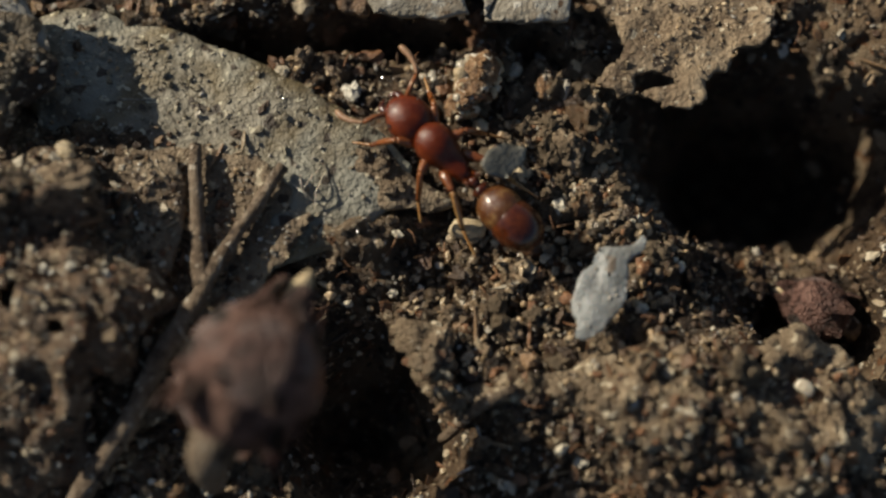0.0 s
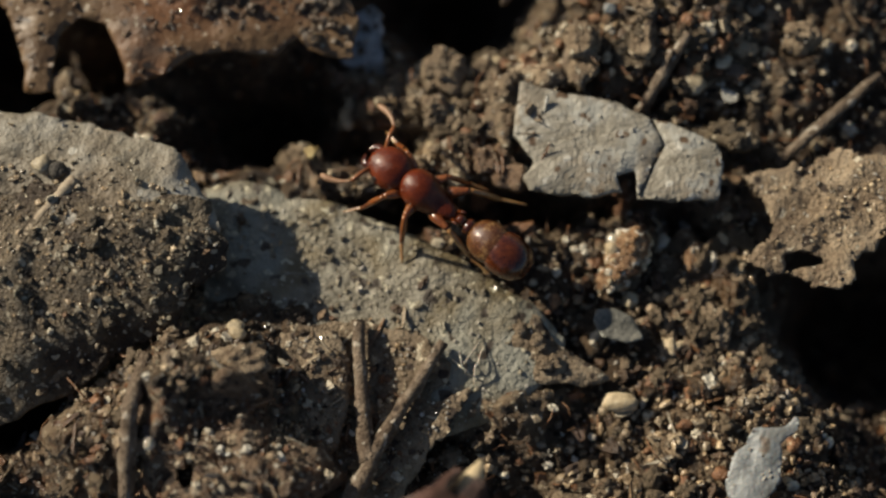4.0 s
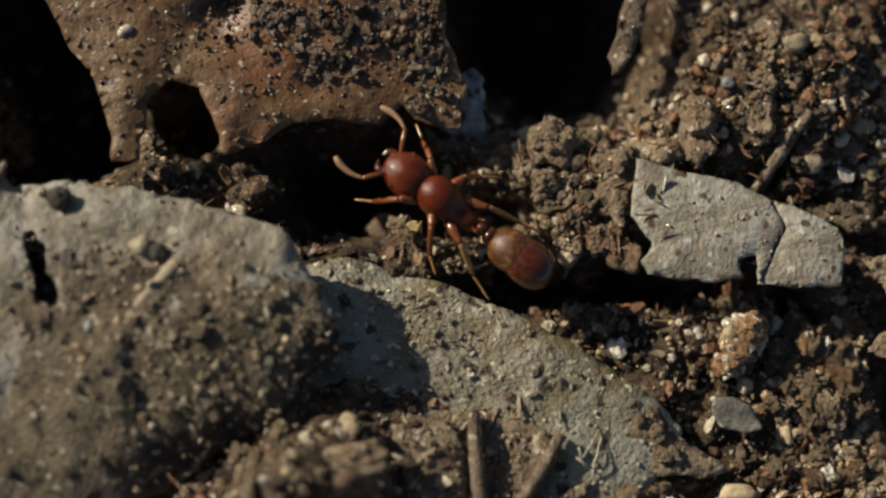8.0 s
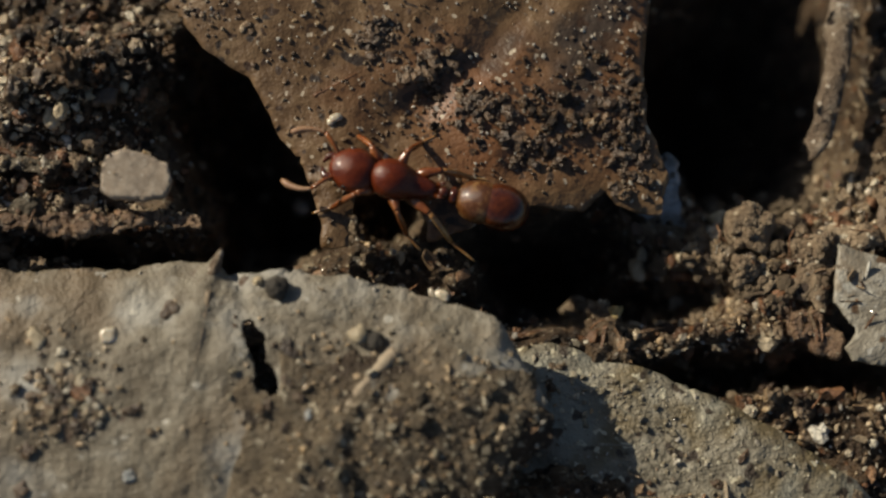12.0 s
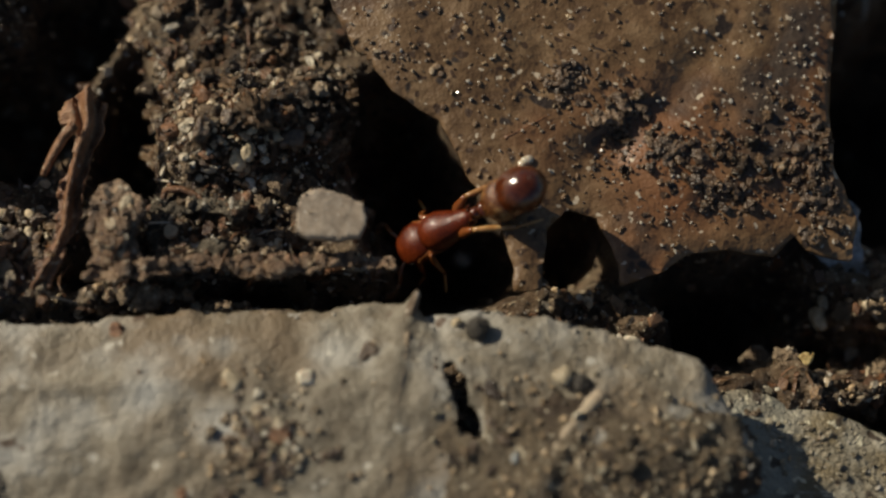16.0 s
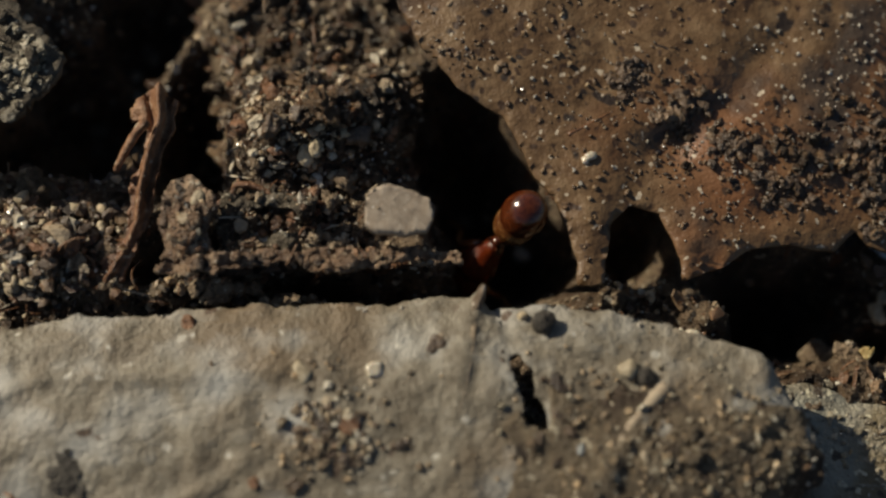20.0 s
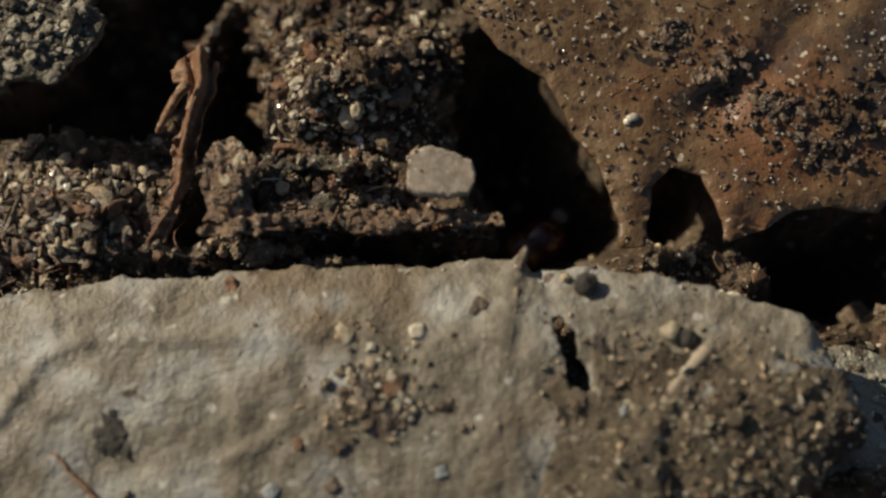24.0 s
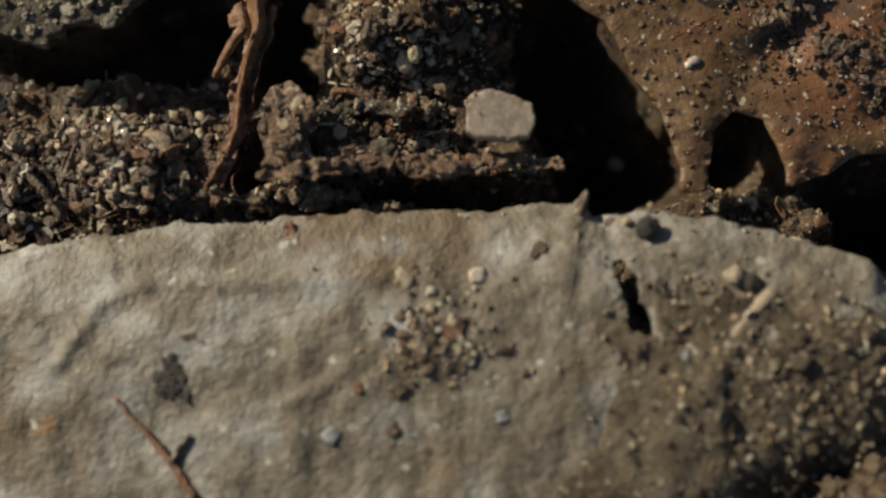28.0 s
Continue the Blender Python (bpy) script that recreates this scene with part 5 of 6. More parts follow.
crumbs("soil_granules", x, y, sizes(len(x), 0.004, 0.019, 2.2), PALE_GRANULE, 84, 80, "pale tan and cream granules among the soil", jag=0.24, sink=0.1)
x, y = scatter(420, 6, patchy=0.7, keep=bare)
crumbs("sand_grains", x, y, sizes(len(x), 0.003, 0.013), QUARTZ, 15, 20, "scattered pale quartz grains")
# coarse grit
x, y = around(71, [(-2.943, 0.990, 0.17, 0.07, 34), (-3.060, 0.868, 0.12, 0.05, 16), (-2.252, 1.288, 0.16, 0.08, 36), (-2.300, 1.010, 0.16, 0.06, 24)])
ok = bare(x, y)
x, y = x[ok], y[ok]
crumbs("sand_grains", x, y, sizes(len(x), 0.004, 0.013, 1.5), QUARTZ, 72, 20, "pale glassy quartz grit", sink=0.0)
x, y = around(92, [(-2.95, 0.97, 0.19, 0.08, 90), (-3.06, 0.86, 0.14, 0.05, 40)])
ok = bare(x, y)
x, y = x[ok], y[ok]
crumbs("soil_granules", x, y, sizes(len(x), 0.008, 0.024, 1.8), GRANULE, 93, 80, "coarse brown and tan granules in the bed of grit", jag=0.24)
x, y = around(7, [(-2.465, 0.856, 0.3, 0.025, 140), (-0.381, 0.777, 0.12, 0.14, 320), (0.455, 0.445, 0.1, 0.12, 220), (-0.190, 0.991, 0.1, 0.1, 200), (0.606, -0.175, 0.3, 0.16, 700), (0.041, -0.204, 0.16, 0.14, 260), (-2.238, 1.288, 0.16, 0.1, 340), (-2.373, 1.378, 0.1, 0.08, 160), (-2.300, 1.358, 0.14, 0.1, 120), (0.311, 0.385, 0.12, 0.1, 320), (0.355, 0.268, 0.16, 0.12, 260), (0.205, -0.024, 0.2, 0.1, 200), (-2.941, 0.975, 0.17, 0.07, 70), (-3.058, 0.853, 0.12, 0.05, 30), (-2.781, 0.921, 0.07, 0.06, 30), (-0.385, 0.935, 0.18, 0.18, 380), (0.328, 0.305, 0.12, 0.12, 200), (0.539, 0.154, 0.12, 0.1, 160)])
ok = bare(x, y)
x, y = x[ok], y[ok]
crumbs("sand_grains", x, y, sizes(len(x), 0.0025, 0.014), GRAIN, 16, 20, "coarse tan grit beside the hollow")
x, y = around(57, [(-2.941, 0.975, 0.18, 0.08, 330), (-3.058, 0.853, 0.14, 0.06, 160), (-2.781, 0.921, 0.08, 0.07, 80), (-3.137, 1.398, 0.12, 0.06, 160)])
ok = bare(x, y)
x, y = x[ok], y[ok]
crumbs("soil_crumbs", x, y, sizes(len(x), 0.003, 0.022, 2.5), DARK_GRAIN, 58, 20, "dark crumbs among the grit")
x, y = around(27, [(-2.941, 0.975, 0.16, 0.07, 40), (-3.058, 0.853, 0.12, 0.05, 16), (-2.237, 1.272, 0.14, 0.08, 30), (-0.386, 0.890, 0.16, 0.16, 24), (0.357, 0.304, 0.12, 0.12, 24)])
ok = bare(x, y)
x, y = x[ok], y[ok]
crumbs("sand_grains", x, y, sizes(len(x), 0.004, 0.017, 1.6), CREAM, 26, 80, "cream grit grains beside the hollow", smooth=True)
x, y = around(61, [(-2.238, 1.304, 0.18, 0.12, 60), (0.225, 1.132, 0.2, 0.14, 60), (0.354, 0.199, 0.2, 0.2, 70), (-0.928, -0.232, 0.2, 0.2, 50), (-0.312, 0.791, 0.16, 0.12, 50)])
ok = bare(x, y)
x, y = x[ok], y[ok]
crumbs("soil_crumbs", x, y, sizes(len(x), 0.005, 0.022, 2), RUST, 62, 80, "rusty brown crumbs of rotten bark", smooth=True)
# flecks added to make the sun glints of wet soil
x, y = scatter(5200, 63, patchy=0.3, scale=5.0, keep=lambda x, y: (outside(x, y, SQUARE) > 0.02) & (outside(x, y, SHEETS[0][0]) > -0.02) & (outside(x, y, SHEETS[2][0]) > -0.5) & (ground_z(x, y) > -0.2))
crumbs("mica_flecks", x, y, sizes(len(x), 0.0015, 0.006, 2), GLINT, 64, 20, "tiny pale glossy flecks added as glints on soil and leaves", sink=0.0)
# grains on the leaves
x, y = scatter(2600, 85, patchy=0.5, scale=6.0, keep=lambda x, y: (outside(x, y, SHEETS[3][0]) < -0.01))
crumbs("sand_grains", x, y, sizes(len(x), 0.002, 0.0085, 2.5), SAND_FILM, 86, 80, "thin film of fine sand on the silvery leaf", smooth=True, jag=0.15, sink=0.45)
x, y = around(8, [(-0.675, 0.447, 0.24, 0.1, 60), (-0.791, 0.524, 0.07, 0.02, 110), (-0.704, 0.460, 0.06, 0.02, 80), (-0.459, 0.307, 0.08, 0.03, 40), (-0.300, 0.352, 0.08, 0.04, 30)])
crumbs("sand_grains", x, y, sizes(len(x), 0.0015, 0.01, 4), SAND_FILM, 17, 20, "sand grains strewn on the silvery leaf")
x, y = around(9, [(-2.141, 0.492, 0.08, 0.08, 90), (-2.191, 0.424, 0.05, 0.03, 50), (-1.339, 0.514, 0.2, 0.14, 60), (-1.445, 0.620, 0.06, 0.02, 40), (-1.239, 0.317, 0.16, 0.12, 60), (-2.158, 0.627, 0.06, 0.015, 25)])
crumbs("sand_grains", x, y, sizes(len(x), 0.002, 0.011, 3.5), GRAIN, 18, 20, "tan grains sticking to the grey leaf")
x, y = around(10, [(-2.152, 0.439, 0.07, 0.04, 22), (-1.300, 0.488, 0.18, 0.14, 60), (-1.635, 0.492, 0.05, 0.08, 50), (-1.173, 0.292, 0.1, 0.08, 60), (-1.410, 0.352, 0.14, 0.12, 40), (-1.072, 0.467, 0.06, 0.1, 60)])
crumbs("soil_crumbs", x, y, sizes(len(x), 0.003, 0.012, 3), SAND_FILM, 19, 20, "brown crumbs sticking to the grey leaf")
x, y = around(90, [(-1.705, 0.653, 0.016, 0.03, 16), (-1.677, 0.571, 0.016, 0.03, 20), (-1.63, 0.572, 0.02, 0.03, 20), (-1.59, 0.452, 0.025, 0.02, 24)])
crumbs("soil_crumbs", x, y, sizes(len(x), 0.005, 0.017, 1.5), DARK_GRAIN, 91, 80, "dark crumbs lodged in the torn grey leaf", flat=0.4, sink=0.35)
x, y = around(107, [(-2.756, 0.368, 0.015, 0.021, 60)])
crumbs("soil_smear", x, y, sizes(len(x), 0.006, 0.015, 1.5), PELLET, 108, 80, "dark smear of soil dried on the grey leaf", flat=0.22, sink=0.5)
x, y = around(109, [(-2.135, 0.516, 0.045, 0.05, 26), (-2.083, 0.43, 0.03, 0.025, 16)])
crumbs("sand_grains", x, y, sizes(len(x), 0.005, 0.013, 1.6), PALE_GRANULE, 110, 80, "cream grains gathered on the grey leaf", jag=0.2, flat=0.6)
x, y = around(111, [(-2.135, 0.496, 0.05, 0.04, 22), (-2.083, 0.43, 0.05, 0.03, 26)])
crumbs("soil_crumbs", x, y, sizes(len(x), 0.005, 0.014, 1.6), DARK_GRAIN, 112, 80, "dark crumbs gathered on the grey leaf", jag=0.24, flat=0.6)
x, y = around(45, [(-1.854, 1.016, 0.015, 0.03, 14), (-1.987, 0.963, 0.05, 0.01, 12), (-2.355, 1.008, 0.09, 0.05, 40), (-2.156, 1.014, 0.09, 0.06, 36), (-1.878, 1.023, 0.03, 0.05, 26), (-1.926, 0.903, 0.06, 0.02, 16), (-2.405, 0.874, 0.14, 0.03, 26)])
ok = bare(x, y, 0.025)
x, y = x[ok], y[ok]
clods("soil_clods", x, y, sizes(len(x), 0.01, 0.036, 1.5), TAN, 46, "tan lumps of crumbling bark soil")
x, y = around(55, [(-0.381, 0.777, 0.1, 0.13, 50), (0.455, 0.445, 0.1, 0.12, 50), (-0.190, 0.961, 0.08, 0.1, 40), (0.311, 0.400, 0.1, 0.1, 60), (0.307, 0.176, 0.1, 0.08, 40), (0.429, 0.313, 0.14, 0.1, 40), (0.150, 1.177, 0.16, 0.1, 50), (0.371, 1.012, 0.1, 0.1, 30), (-0.386, 0.890, 0.16, 0.16, 60), (-0.380, 0.888, 0.12, 0.1, 40), (0.356, 0.274, 0.14, 0.12, 50), (0.551, -0.237, 0.25, 0.15, 50), (0.091, -0.295, 0.12, 0.12, 20), (-1.007, -0.089, 0.2, 0.14, 90), (-0.853, -0.317, 0.14, 0.1, 40), (-1.335, 0.183, 0.14, 0.08, 40)])
ok = bare(x, y, 0.02)
x, y = x[ok], y[ok]
clods("soil_clods", x, y, sizes(len(x), 0.008, 0.03, 2), TAN, 56, "tan lumps of sandy soil", big_from=0.022)
x, y = around(47, [(-2.312, 1.359, 0.12, 0.1, 40), (-2.108, 1.366, 0.12, 0.1, 40), (-1.948, 1.372, 0.05, 0.1, 26)])
ok = bare(x, y, 0.03)
x, y = x[ok], y[ok]
clods("soil_clods", x, y, sizes(len(x), 0.012, 0.042, 1.8), CLOD, 48, "dark brown lumps of crumbly soil")
x, y = around(28, [(-2.140, 0.466, 0.06, 0.04, 34), (-2.178, 0.425, 0.04, 0.015, 16), (-1.301, 0.461, 0.16, 0.1, 14), (-1.344, 0.358, 0.2, 0.12, 24), (-1.413, 0.128, 0.16, 0.08, 20)])
clods("soil_clods", x, y, sizes(len(x), 0.004, 0.014), SANDY, 29, "tan soil lumps clinging to the grey leaf")
x, y = around(11, [(-1.356, 1.403, 0.06, 0.04, 70), (-1.257, 1.298, 0.03, 0.08, 90), (-1.130, 1.226, 0.12, 0.03, 80), (-1.048, 1.123, 0.1, 0.03, 60), (-1.132, 1.252, 0.12, 0.03, 90), (-0.885, 1.289, 0.06, 0.08, 90), (-0.740, 1.187, 0.05, 0.1, 120), (-1.886, 1.445, 0.08, 0.03, 60), (-1.025, 1.201, 0.16, 0.06, 110)])
crumbs("soil_crumbs", x, y, sizes(len(x), 0.0025, 0.0075, 2.5), DARK_GRAIN, 20, 20, "blackish crumbs caked on the brown leaf")
x, y = around(94, [(-1.0, -0.2, 0.16, 0.2, 520), (-0.66, -0.02, 0.14, 0.14, 260), (0.03, -0.3, 0.08, 0.07, 110), (0.45, -0.39, 0.12, 0.06, 200), (0.88, -0.36, 0.11, 0.09, 150)])
crumbs("soil_granules", x, y, sizes(len(x), 0.003, 0.014, 2.6), GRANULE, 95, 80, "brown granules stuck to the caked soil", jag=0.26, sink=0.35)
x, y = around(96, [(-2.5, 0.93, 0.06, 0.05, 60), (-2.35, 0.92, 0.12, 0.012, 70), (-2.1, 0.93, 0.14, 0.012, 90), (-2.3, 1.02, 0.1, 0.04, 90), (-1.9, 0.94, 0.06, 0.015, 30)])
crumbs("bark_crumbs", x, y, sizes(len(x), 0.003, 0.013, 2), GRANULE, 97, 80, "brown and rusty crumbs of rotten bark", jag=0.28)
x, y = around(98, [(-0.264, 0.771, 0.035, 0.06, 90), (-0.265, 0.668, 0.03, 0.05, 70), (-0.2, 0.95, 0.06, 0.05, 60), (0.089, 0.639, 0.016, 0.02, 40)])
ok = bare(x, y, -0.01)
x, y = x[ok], y[ok]
crumbs("bark_crumbs", x, y, sizes(len(x), 0.004, 0.017, 2), RUST, 99, 80, "rusty crumbs beside the pale leaf fragment", jag=0.26)
x, y = around(73, [(-1.407, 1.418, 0.025, 0.02, 70), (-1.265, 1.331, 0.035, 0.025, 60), (-1.124, 1.245, 0.04, 0.03, 50), (-0.986, 1.13, 0.05, 0.03, 60), (-0.74, 1.2, 0.045, 0.1, 140)])
ok = outside(x, y, SHEETS[2][0]) < -0.01
x, y = x[ok], y[ok]
crumbs("soil_crumbs", x, y, sizes(len(x), 0.004, 0.017, 2), DARK_GRAIN, 74, 80, "black soil crumbs heaped on the brown leaf", jag=0.26)
x, y = around(103, [(-1.0, -0.2, 0.16, 0.2, 260), (-0.66, 0.0, 0.14, 0.14, 90), (0.45, -0.39, 0.14, 0.07, 90), (0.88, -0.36, 0.12, 0.09, 70), (-2.5, 0.95, 0.06, 0.06, 60), (-2.3, 0.96, 0.16, 0.05, 120), (-1.95, 0.93, 0.1, 0.02, 40), (-0.3, 0.75, 0.08, 0.1, 90), (0.0, 0.98, 0.2, 0.06, 90), (-2.95, 0.95, 0.2, 0.07, 80)])
ok = (outside(x, y, SHEETS[0][0]) > 0.01) & (outside(x, y, SQUARE) > 0.02)
x, y = x[ok], y[ok]
shards("litter_shards", x, y, sizes(len(x), 0.006, 0.026, 1.8), 104, "splinters and fibres of rotten bark on the crusts", slim=0.75)
x, y = around(105, [(-3.1, 1.38, 0.14, 0.08, 260), (-2.95, 1.4, 0.05, 0.08, 60)])
crumbs("soil_crumbs", x, y, sizes(len(x), 0.004, 0.016, 2), SAND_FILM, 106, 80, "sandy crumbs on the grey-brown bark scrap", jag=0.26)
x, y = around(33, [(-1.242, 1.329, 0.03, 0.06, 16), (-0.855, 1.290, 0.08, 0.06, 26), (-0.711, 1.173, 0.04, 0.1, 44), (-0.911, 1.205, 0.1, 0.05, 26)])
clods("soil_clods", x, y, sizes(len(x), 0.006, 0.02), CLOD, 34, "dark soil lumps caked on the brown leaf")
x, y = scatter(2600, 87, patchy=0.2, keep=lambda x, y: outside(x, y, SHEETS[2][0]) < -0.012)
crumbs("leaf_pimples", x, y, sizes(len(x), 0.0035, 0.009, 2), PIMPLE, 88, 80, "small raised pimples of the brown leaf", smooth=True, jag=0.08, flat=0.9, sink=0.5)
x, y = scatter(1700, 12, patchy=0.9, keep=lambda x, y: outside(x, y, SHEETS[2][0]) < -0.02)
crumbs("sand_grains", x, y, sizes(len(x), 0.0018, 0.009, 3), GRAIN, 21, 20, "sand grains dusting the brown leaf")
x, y = around(13, [(-0.636, -0.045, 0.16, 0.16, 700), (-1.003, -0.161, 0.2, 0.2, 500), (0.475, -0.376, 0.12, 0.06, 260), (0.878, -0.363, 0.1, 0.08, 160), (0.030, -0.333, 0.08, 0.06, 120), (0.197, 1.194, 0.2, 0.12, 400), (-1.305, 0.410, 0.2, 0.12, 700), (-2.295, 0.994, 0.14, 0.05, 260), (-2.075, 1.135, 0.14, 0.1, 200), (0.607, 0.562, 0.12, 0.1, 400)])
ok = outside(x, y, SQUARE) > 0.02
x, y = x[ok], y[ok]
crumbs("sand_grains", x, y, sizes(len(x), 0.0018, 0.008, 3), GRAIN, 22, 20, "sand grains stuck in the soil crust")


def rootlets(n, seed):
    """Fine root hairs and fibres, far too many to count."""
    rng = np.random.RandomState(seed)
    x, y = scatter(n, seed, keep=lambda x, y: bare(x, y) & (outside(x, y, SHEETS[2][0]) > 0.1) & (ground_z(x, y) > -0.11))
    verts, faces = [], []
    for px_, py_ in zip(x, y):
        a, ln, r = rng.uniform(0, 6.28), rng.uniform(0.025, 0.08), rng.uniform(0.001, 0.0028)
        bend, z0 = rng.uniform(-1, 1), top_at(px_, py_) + 0.012
        rings = []
        for k in range(6):
            t = k / 5
            ang = a + bend * t
            c = Vector((px_ + math.cos(ang) * ln * t, py_ + math.sin(ang) * ln * t, z0 + 0.03 * math.sin(3.1 * t) * rng.uniform(0.4, 1)))
            base = len(verts)
            for s in range(4):
                q = s * math.pi / 2
                verts.append((c.x - math.sin(ang) * math.cos(q) * r, c.y + math.cos(ang) * math.cos(q) * r, c.z + math.sin(q) * r))
            rings.append(base)
        for b0, b1 in zip(rings, rings[1:]):
            for s in range(4):
                faces.append((b0 + s, b0 + (s + 1) % 4, b1 + (s + 1) % 4, b1 + s))
    ob = new("rootlets", mesh_of("rootlets", verts, faces, RUST))
    return tagged(ob, "fine rusty root hairs and plant fibres", "rootlets", kind="stuff")


rootlets(420, 31)


# ---------------------------------------------------------------- the ant
def blob(length, width, height, seed=0, egg=0.0, segs=24, dents=0.03, flat=0.0):
    """A smooth body segment along x; egg makes the front (plus) or the back (minus) wider."""
    bm = bmesh.new()
    bmesh.ops.create_uvsphere(bm, u_segments=segs, v_segments=16, radius=1.0)
    for v in bm.verts:
        k = (1 + egg * v.co.x) * (1 + dents * noise.noise(v.co * 2.3 + Vector((seed, 0, 0))))
        v.co = Vector((v.co.x * length / 2, v.co.y * width / 2 * k, v.co.z * height / 2 * k * (1 - flat * max(0, -v.co.z))))
    return bm


def moved(bm, m):
    bmesh.ops.transform(bm, matrix=m, verts=bm.verts)
    return bm


def build_ant():
    ant = tagged(new("ant"), "reddish-brown ant with amber legs and a glossy gaster", "ant")
    zb = 0.0
    head = part("head", blob(0.128, 0.116, 0.09, 1, -0.08), ANT_RED, ant, "rounded glossy red head", at=(0.112, 0, zb - 0.002))
    for s in (1, -1):
        part("eye", blob(0.018, 0.01, 0.014, 3, 0, 12), EYE, head, at=(0.012, s * 0.05, 0.014))
        part("mandible", tube(spline([(0.048, s * 0.026, -0.012), (0.068, s * 0.026, -0.016), (0.08, s * 0.006, -0.018)], 4), [0.012, 0.012, 0.0115, 0.011, 0.01, 0.009, 0.007, 0.005, 0.003], 8, 4, 0.0), ANT_DARK, head)
    girth = [0.012, 0.031, 0.043, 0.049, 0.051, 0.051, 0.049, 0.0455, 0.041, 0.0365, 0.033, 0.03, 0.026, 0.019, 0.009]
    thorax = part("thorax", tube([(0.072 - 0.0125 * k, 0, 0.006 * math.sin(0.5 * k)) for k in range(15)], girth, 22, 5, 0.04), ANT_RED, ant, "plump red thorax tapering to the waist", at=(0, 0, zb))
    part("neck", tube([(0.04, 0, 0.0), (0.06, 0, -0.006), (0.08, 0, -0.008)], [0.026, 0.019, 0.018], 12, 1, 0.0), ANT_DARK, thorax)
    part("hind_thorax", blob(0.075, 0.056, 0.05, 6, 0.1), ANT_DARK, thorax, "darker sloping rear of the thorax", at=(-0.076, 0, -0.008))
    for s in (1, -1):
        part("spine", tube([(-0.1, s * 0.014, 0.008), (-0.112, s * 0.018, 0.018), (-0.12, s * 0.02, 0.024)], [0.006, 0.004, 0.001], 6, 1, 0.0), ANT_DARK, thorax)
    part("petiole", blob(0.036, 0.034, 0.05, 7, 0.0), ANT_DARK, ant, at=(-0.118, 0, zb - 0.004))
    part("postpetiole", blob(0.034, 0.046, 0.044, 8, 0.0), ANT_DARK, ant, at=(-0.144, 0, zb - 0.004))

    def lobe(x0, x1, radius, seed, start=2.0, end=178.0):
        """A rounded plate of the gaster along x, seen as rings between two angles."""
        ring = np.radians(np.linspace(start, end, 26))
        mid, half = (x0 + x1) / 2, (x0 - x1) / 2
        return tube([(mid + half * math.cos(a), 0, 0) for a in ring], [max(0.001, radius * math.sin(a) ** 0.82) for a in ring], 30, seed, 0.02)

    gaster = part("gaster", lobe(0.042, -0.096, 0.059, 9), ANT_DARK, ant, "dark glossy rear of the gaster", at=(-0.24, 0, zb - 0.006))
    part("tergite", lobe(0.088, -0.034, 0.055, 10, 2.0, 128.0), ANT_SHEEN, gaster, "brown downy front plate with a painted golden sheen")
    part("margin", tube([(-0.004, 0, 0), (-0.009, 0, 0), (-0.014, 0, 0)], [0.0545, 0.0556, 0.0535], 30, 9, 0.05), ANT_LIMB, gaster, "pale golden plate margin")
    part("tip", lobe(0.042, -0.098, 0.0605, 9, 152.0, 178.0), ANT_DARK, gaster)
    legs, feelers = [], []
    for i, (x0, reach, back) in enumerate([(0.05, 0.11, 0.75), (0.008, 0.11, -0.35), (-0.03, 0.155, -1.12)]):
        for s in (1, -1):
            d = Vector((math.sin(back), s * math.cos(back), 0))
            knee = d * reach * 0.5 + Vector((0, 0, 0.03))
            ankle = d * reach * 0.9 + Vector((-0.02 if i else 0.02, 0, -0.045))
            toe = d * reach * 1.2 + Vector((-0.05 if i else 0.04, 0, -0.065))
            leg = part("leg", tube(spline([(0, 0, 0), knee * 0.5 + Vector((0, 0, 0.004)), knee], 5), [0.009, 0.011, 0.0135, 0.015, 0.0155, 0.015, 0.0135, 0.012, 0.0105, 0.009, 0.008], 8, i, 0.0), ANT_LIMB, ant, at=(x0, s * 0.026, zb - 0.02))
            part("tibia", tube(spline([knee, knee.lerp(ankle, 0.5) + Vector((0, 0, 0.005)), ankle], 4), [0.0065, 0.0075, 0.008, 0.0085, 0.0085, 0.008, 0.0075, 0.007, 0.006], 8, i, 0.0), ANT_GOLD if i == 2 else ANT_LIMB, leg, "translucent amber shin" if i == 2 else "")
            part("tarsus", tube(spline([ankle, ankle.lerp(toe, 0.5), toe], 4), [0.005, 0.0048, 0.0045, 0.0042, 0.004, 0.004, 0.0036, 0.0032, 0.002], 6, i, 0.0), ANT_GOLD, leg)
            legs.append((leg, i, s))
    for s in (1, -1):
        feeler = part("antenna", tube(spline([(0, 0, 0), (0.018, s * 0.03, 0.014), (0.034, s * 0.062, 0.012)], 4), [0.005, 0.0052, 0.0055, 0.0056, 0.0058, 0.006, 0.006, 0.0058, 0.0055], 7, 1, 0.0), ANT_LIMB, ant, at=(0.15, s * 0.024, zb + 0.004))
        part("flagellum", tube(spline([(0.034, s * 0.062, 0.012), (0.06, s * 0.074, 0.006), (0.09, s * 0.078, -0.002), (0.118, s * 0.074, -0.008)], 4), [0.0048, 0.005, 0.0054, 0.0058, 0.0064, 0.007, 0.0076, 0.0082, 0.0088, 0.009, 0.0088, 0.0078, 0.005], 8, 2, 0.0), PALE_HORN, feeler, "pale clubbed feeler end")
        feelers.append((feeler, s))
    return ant, legs, feelers


ant, legs, feelers = build_ant()

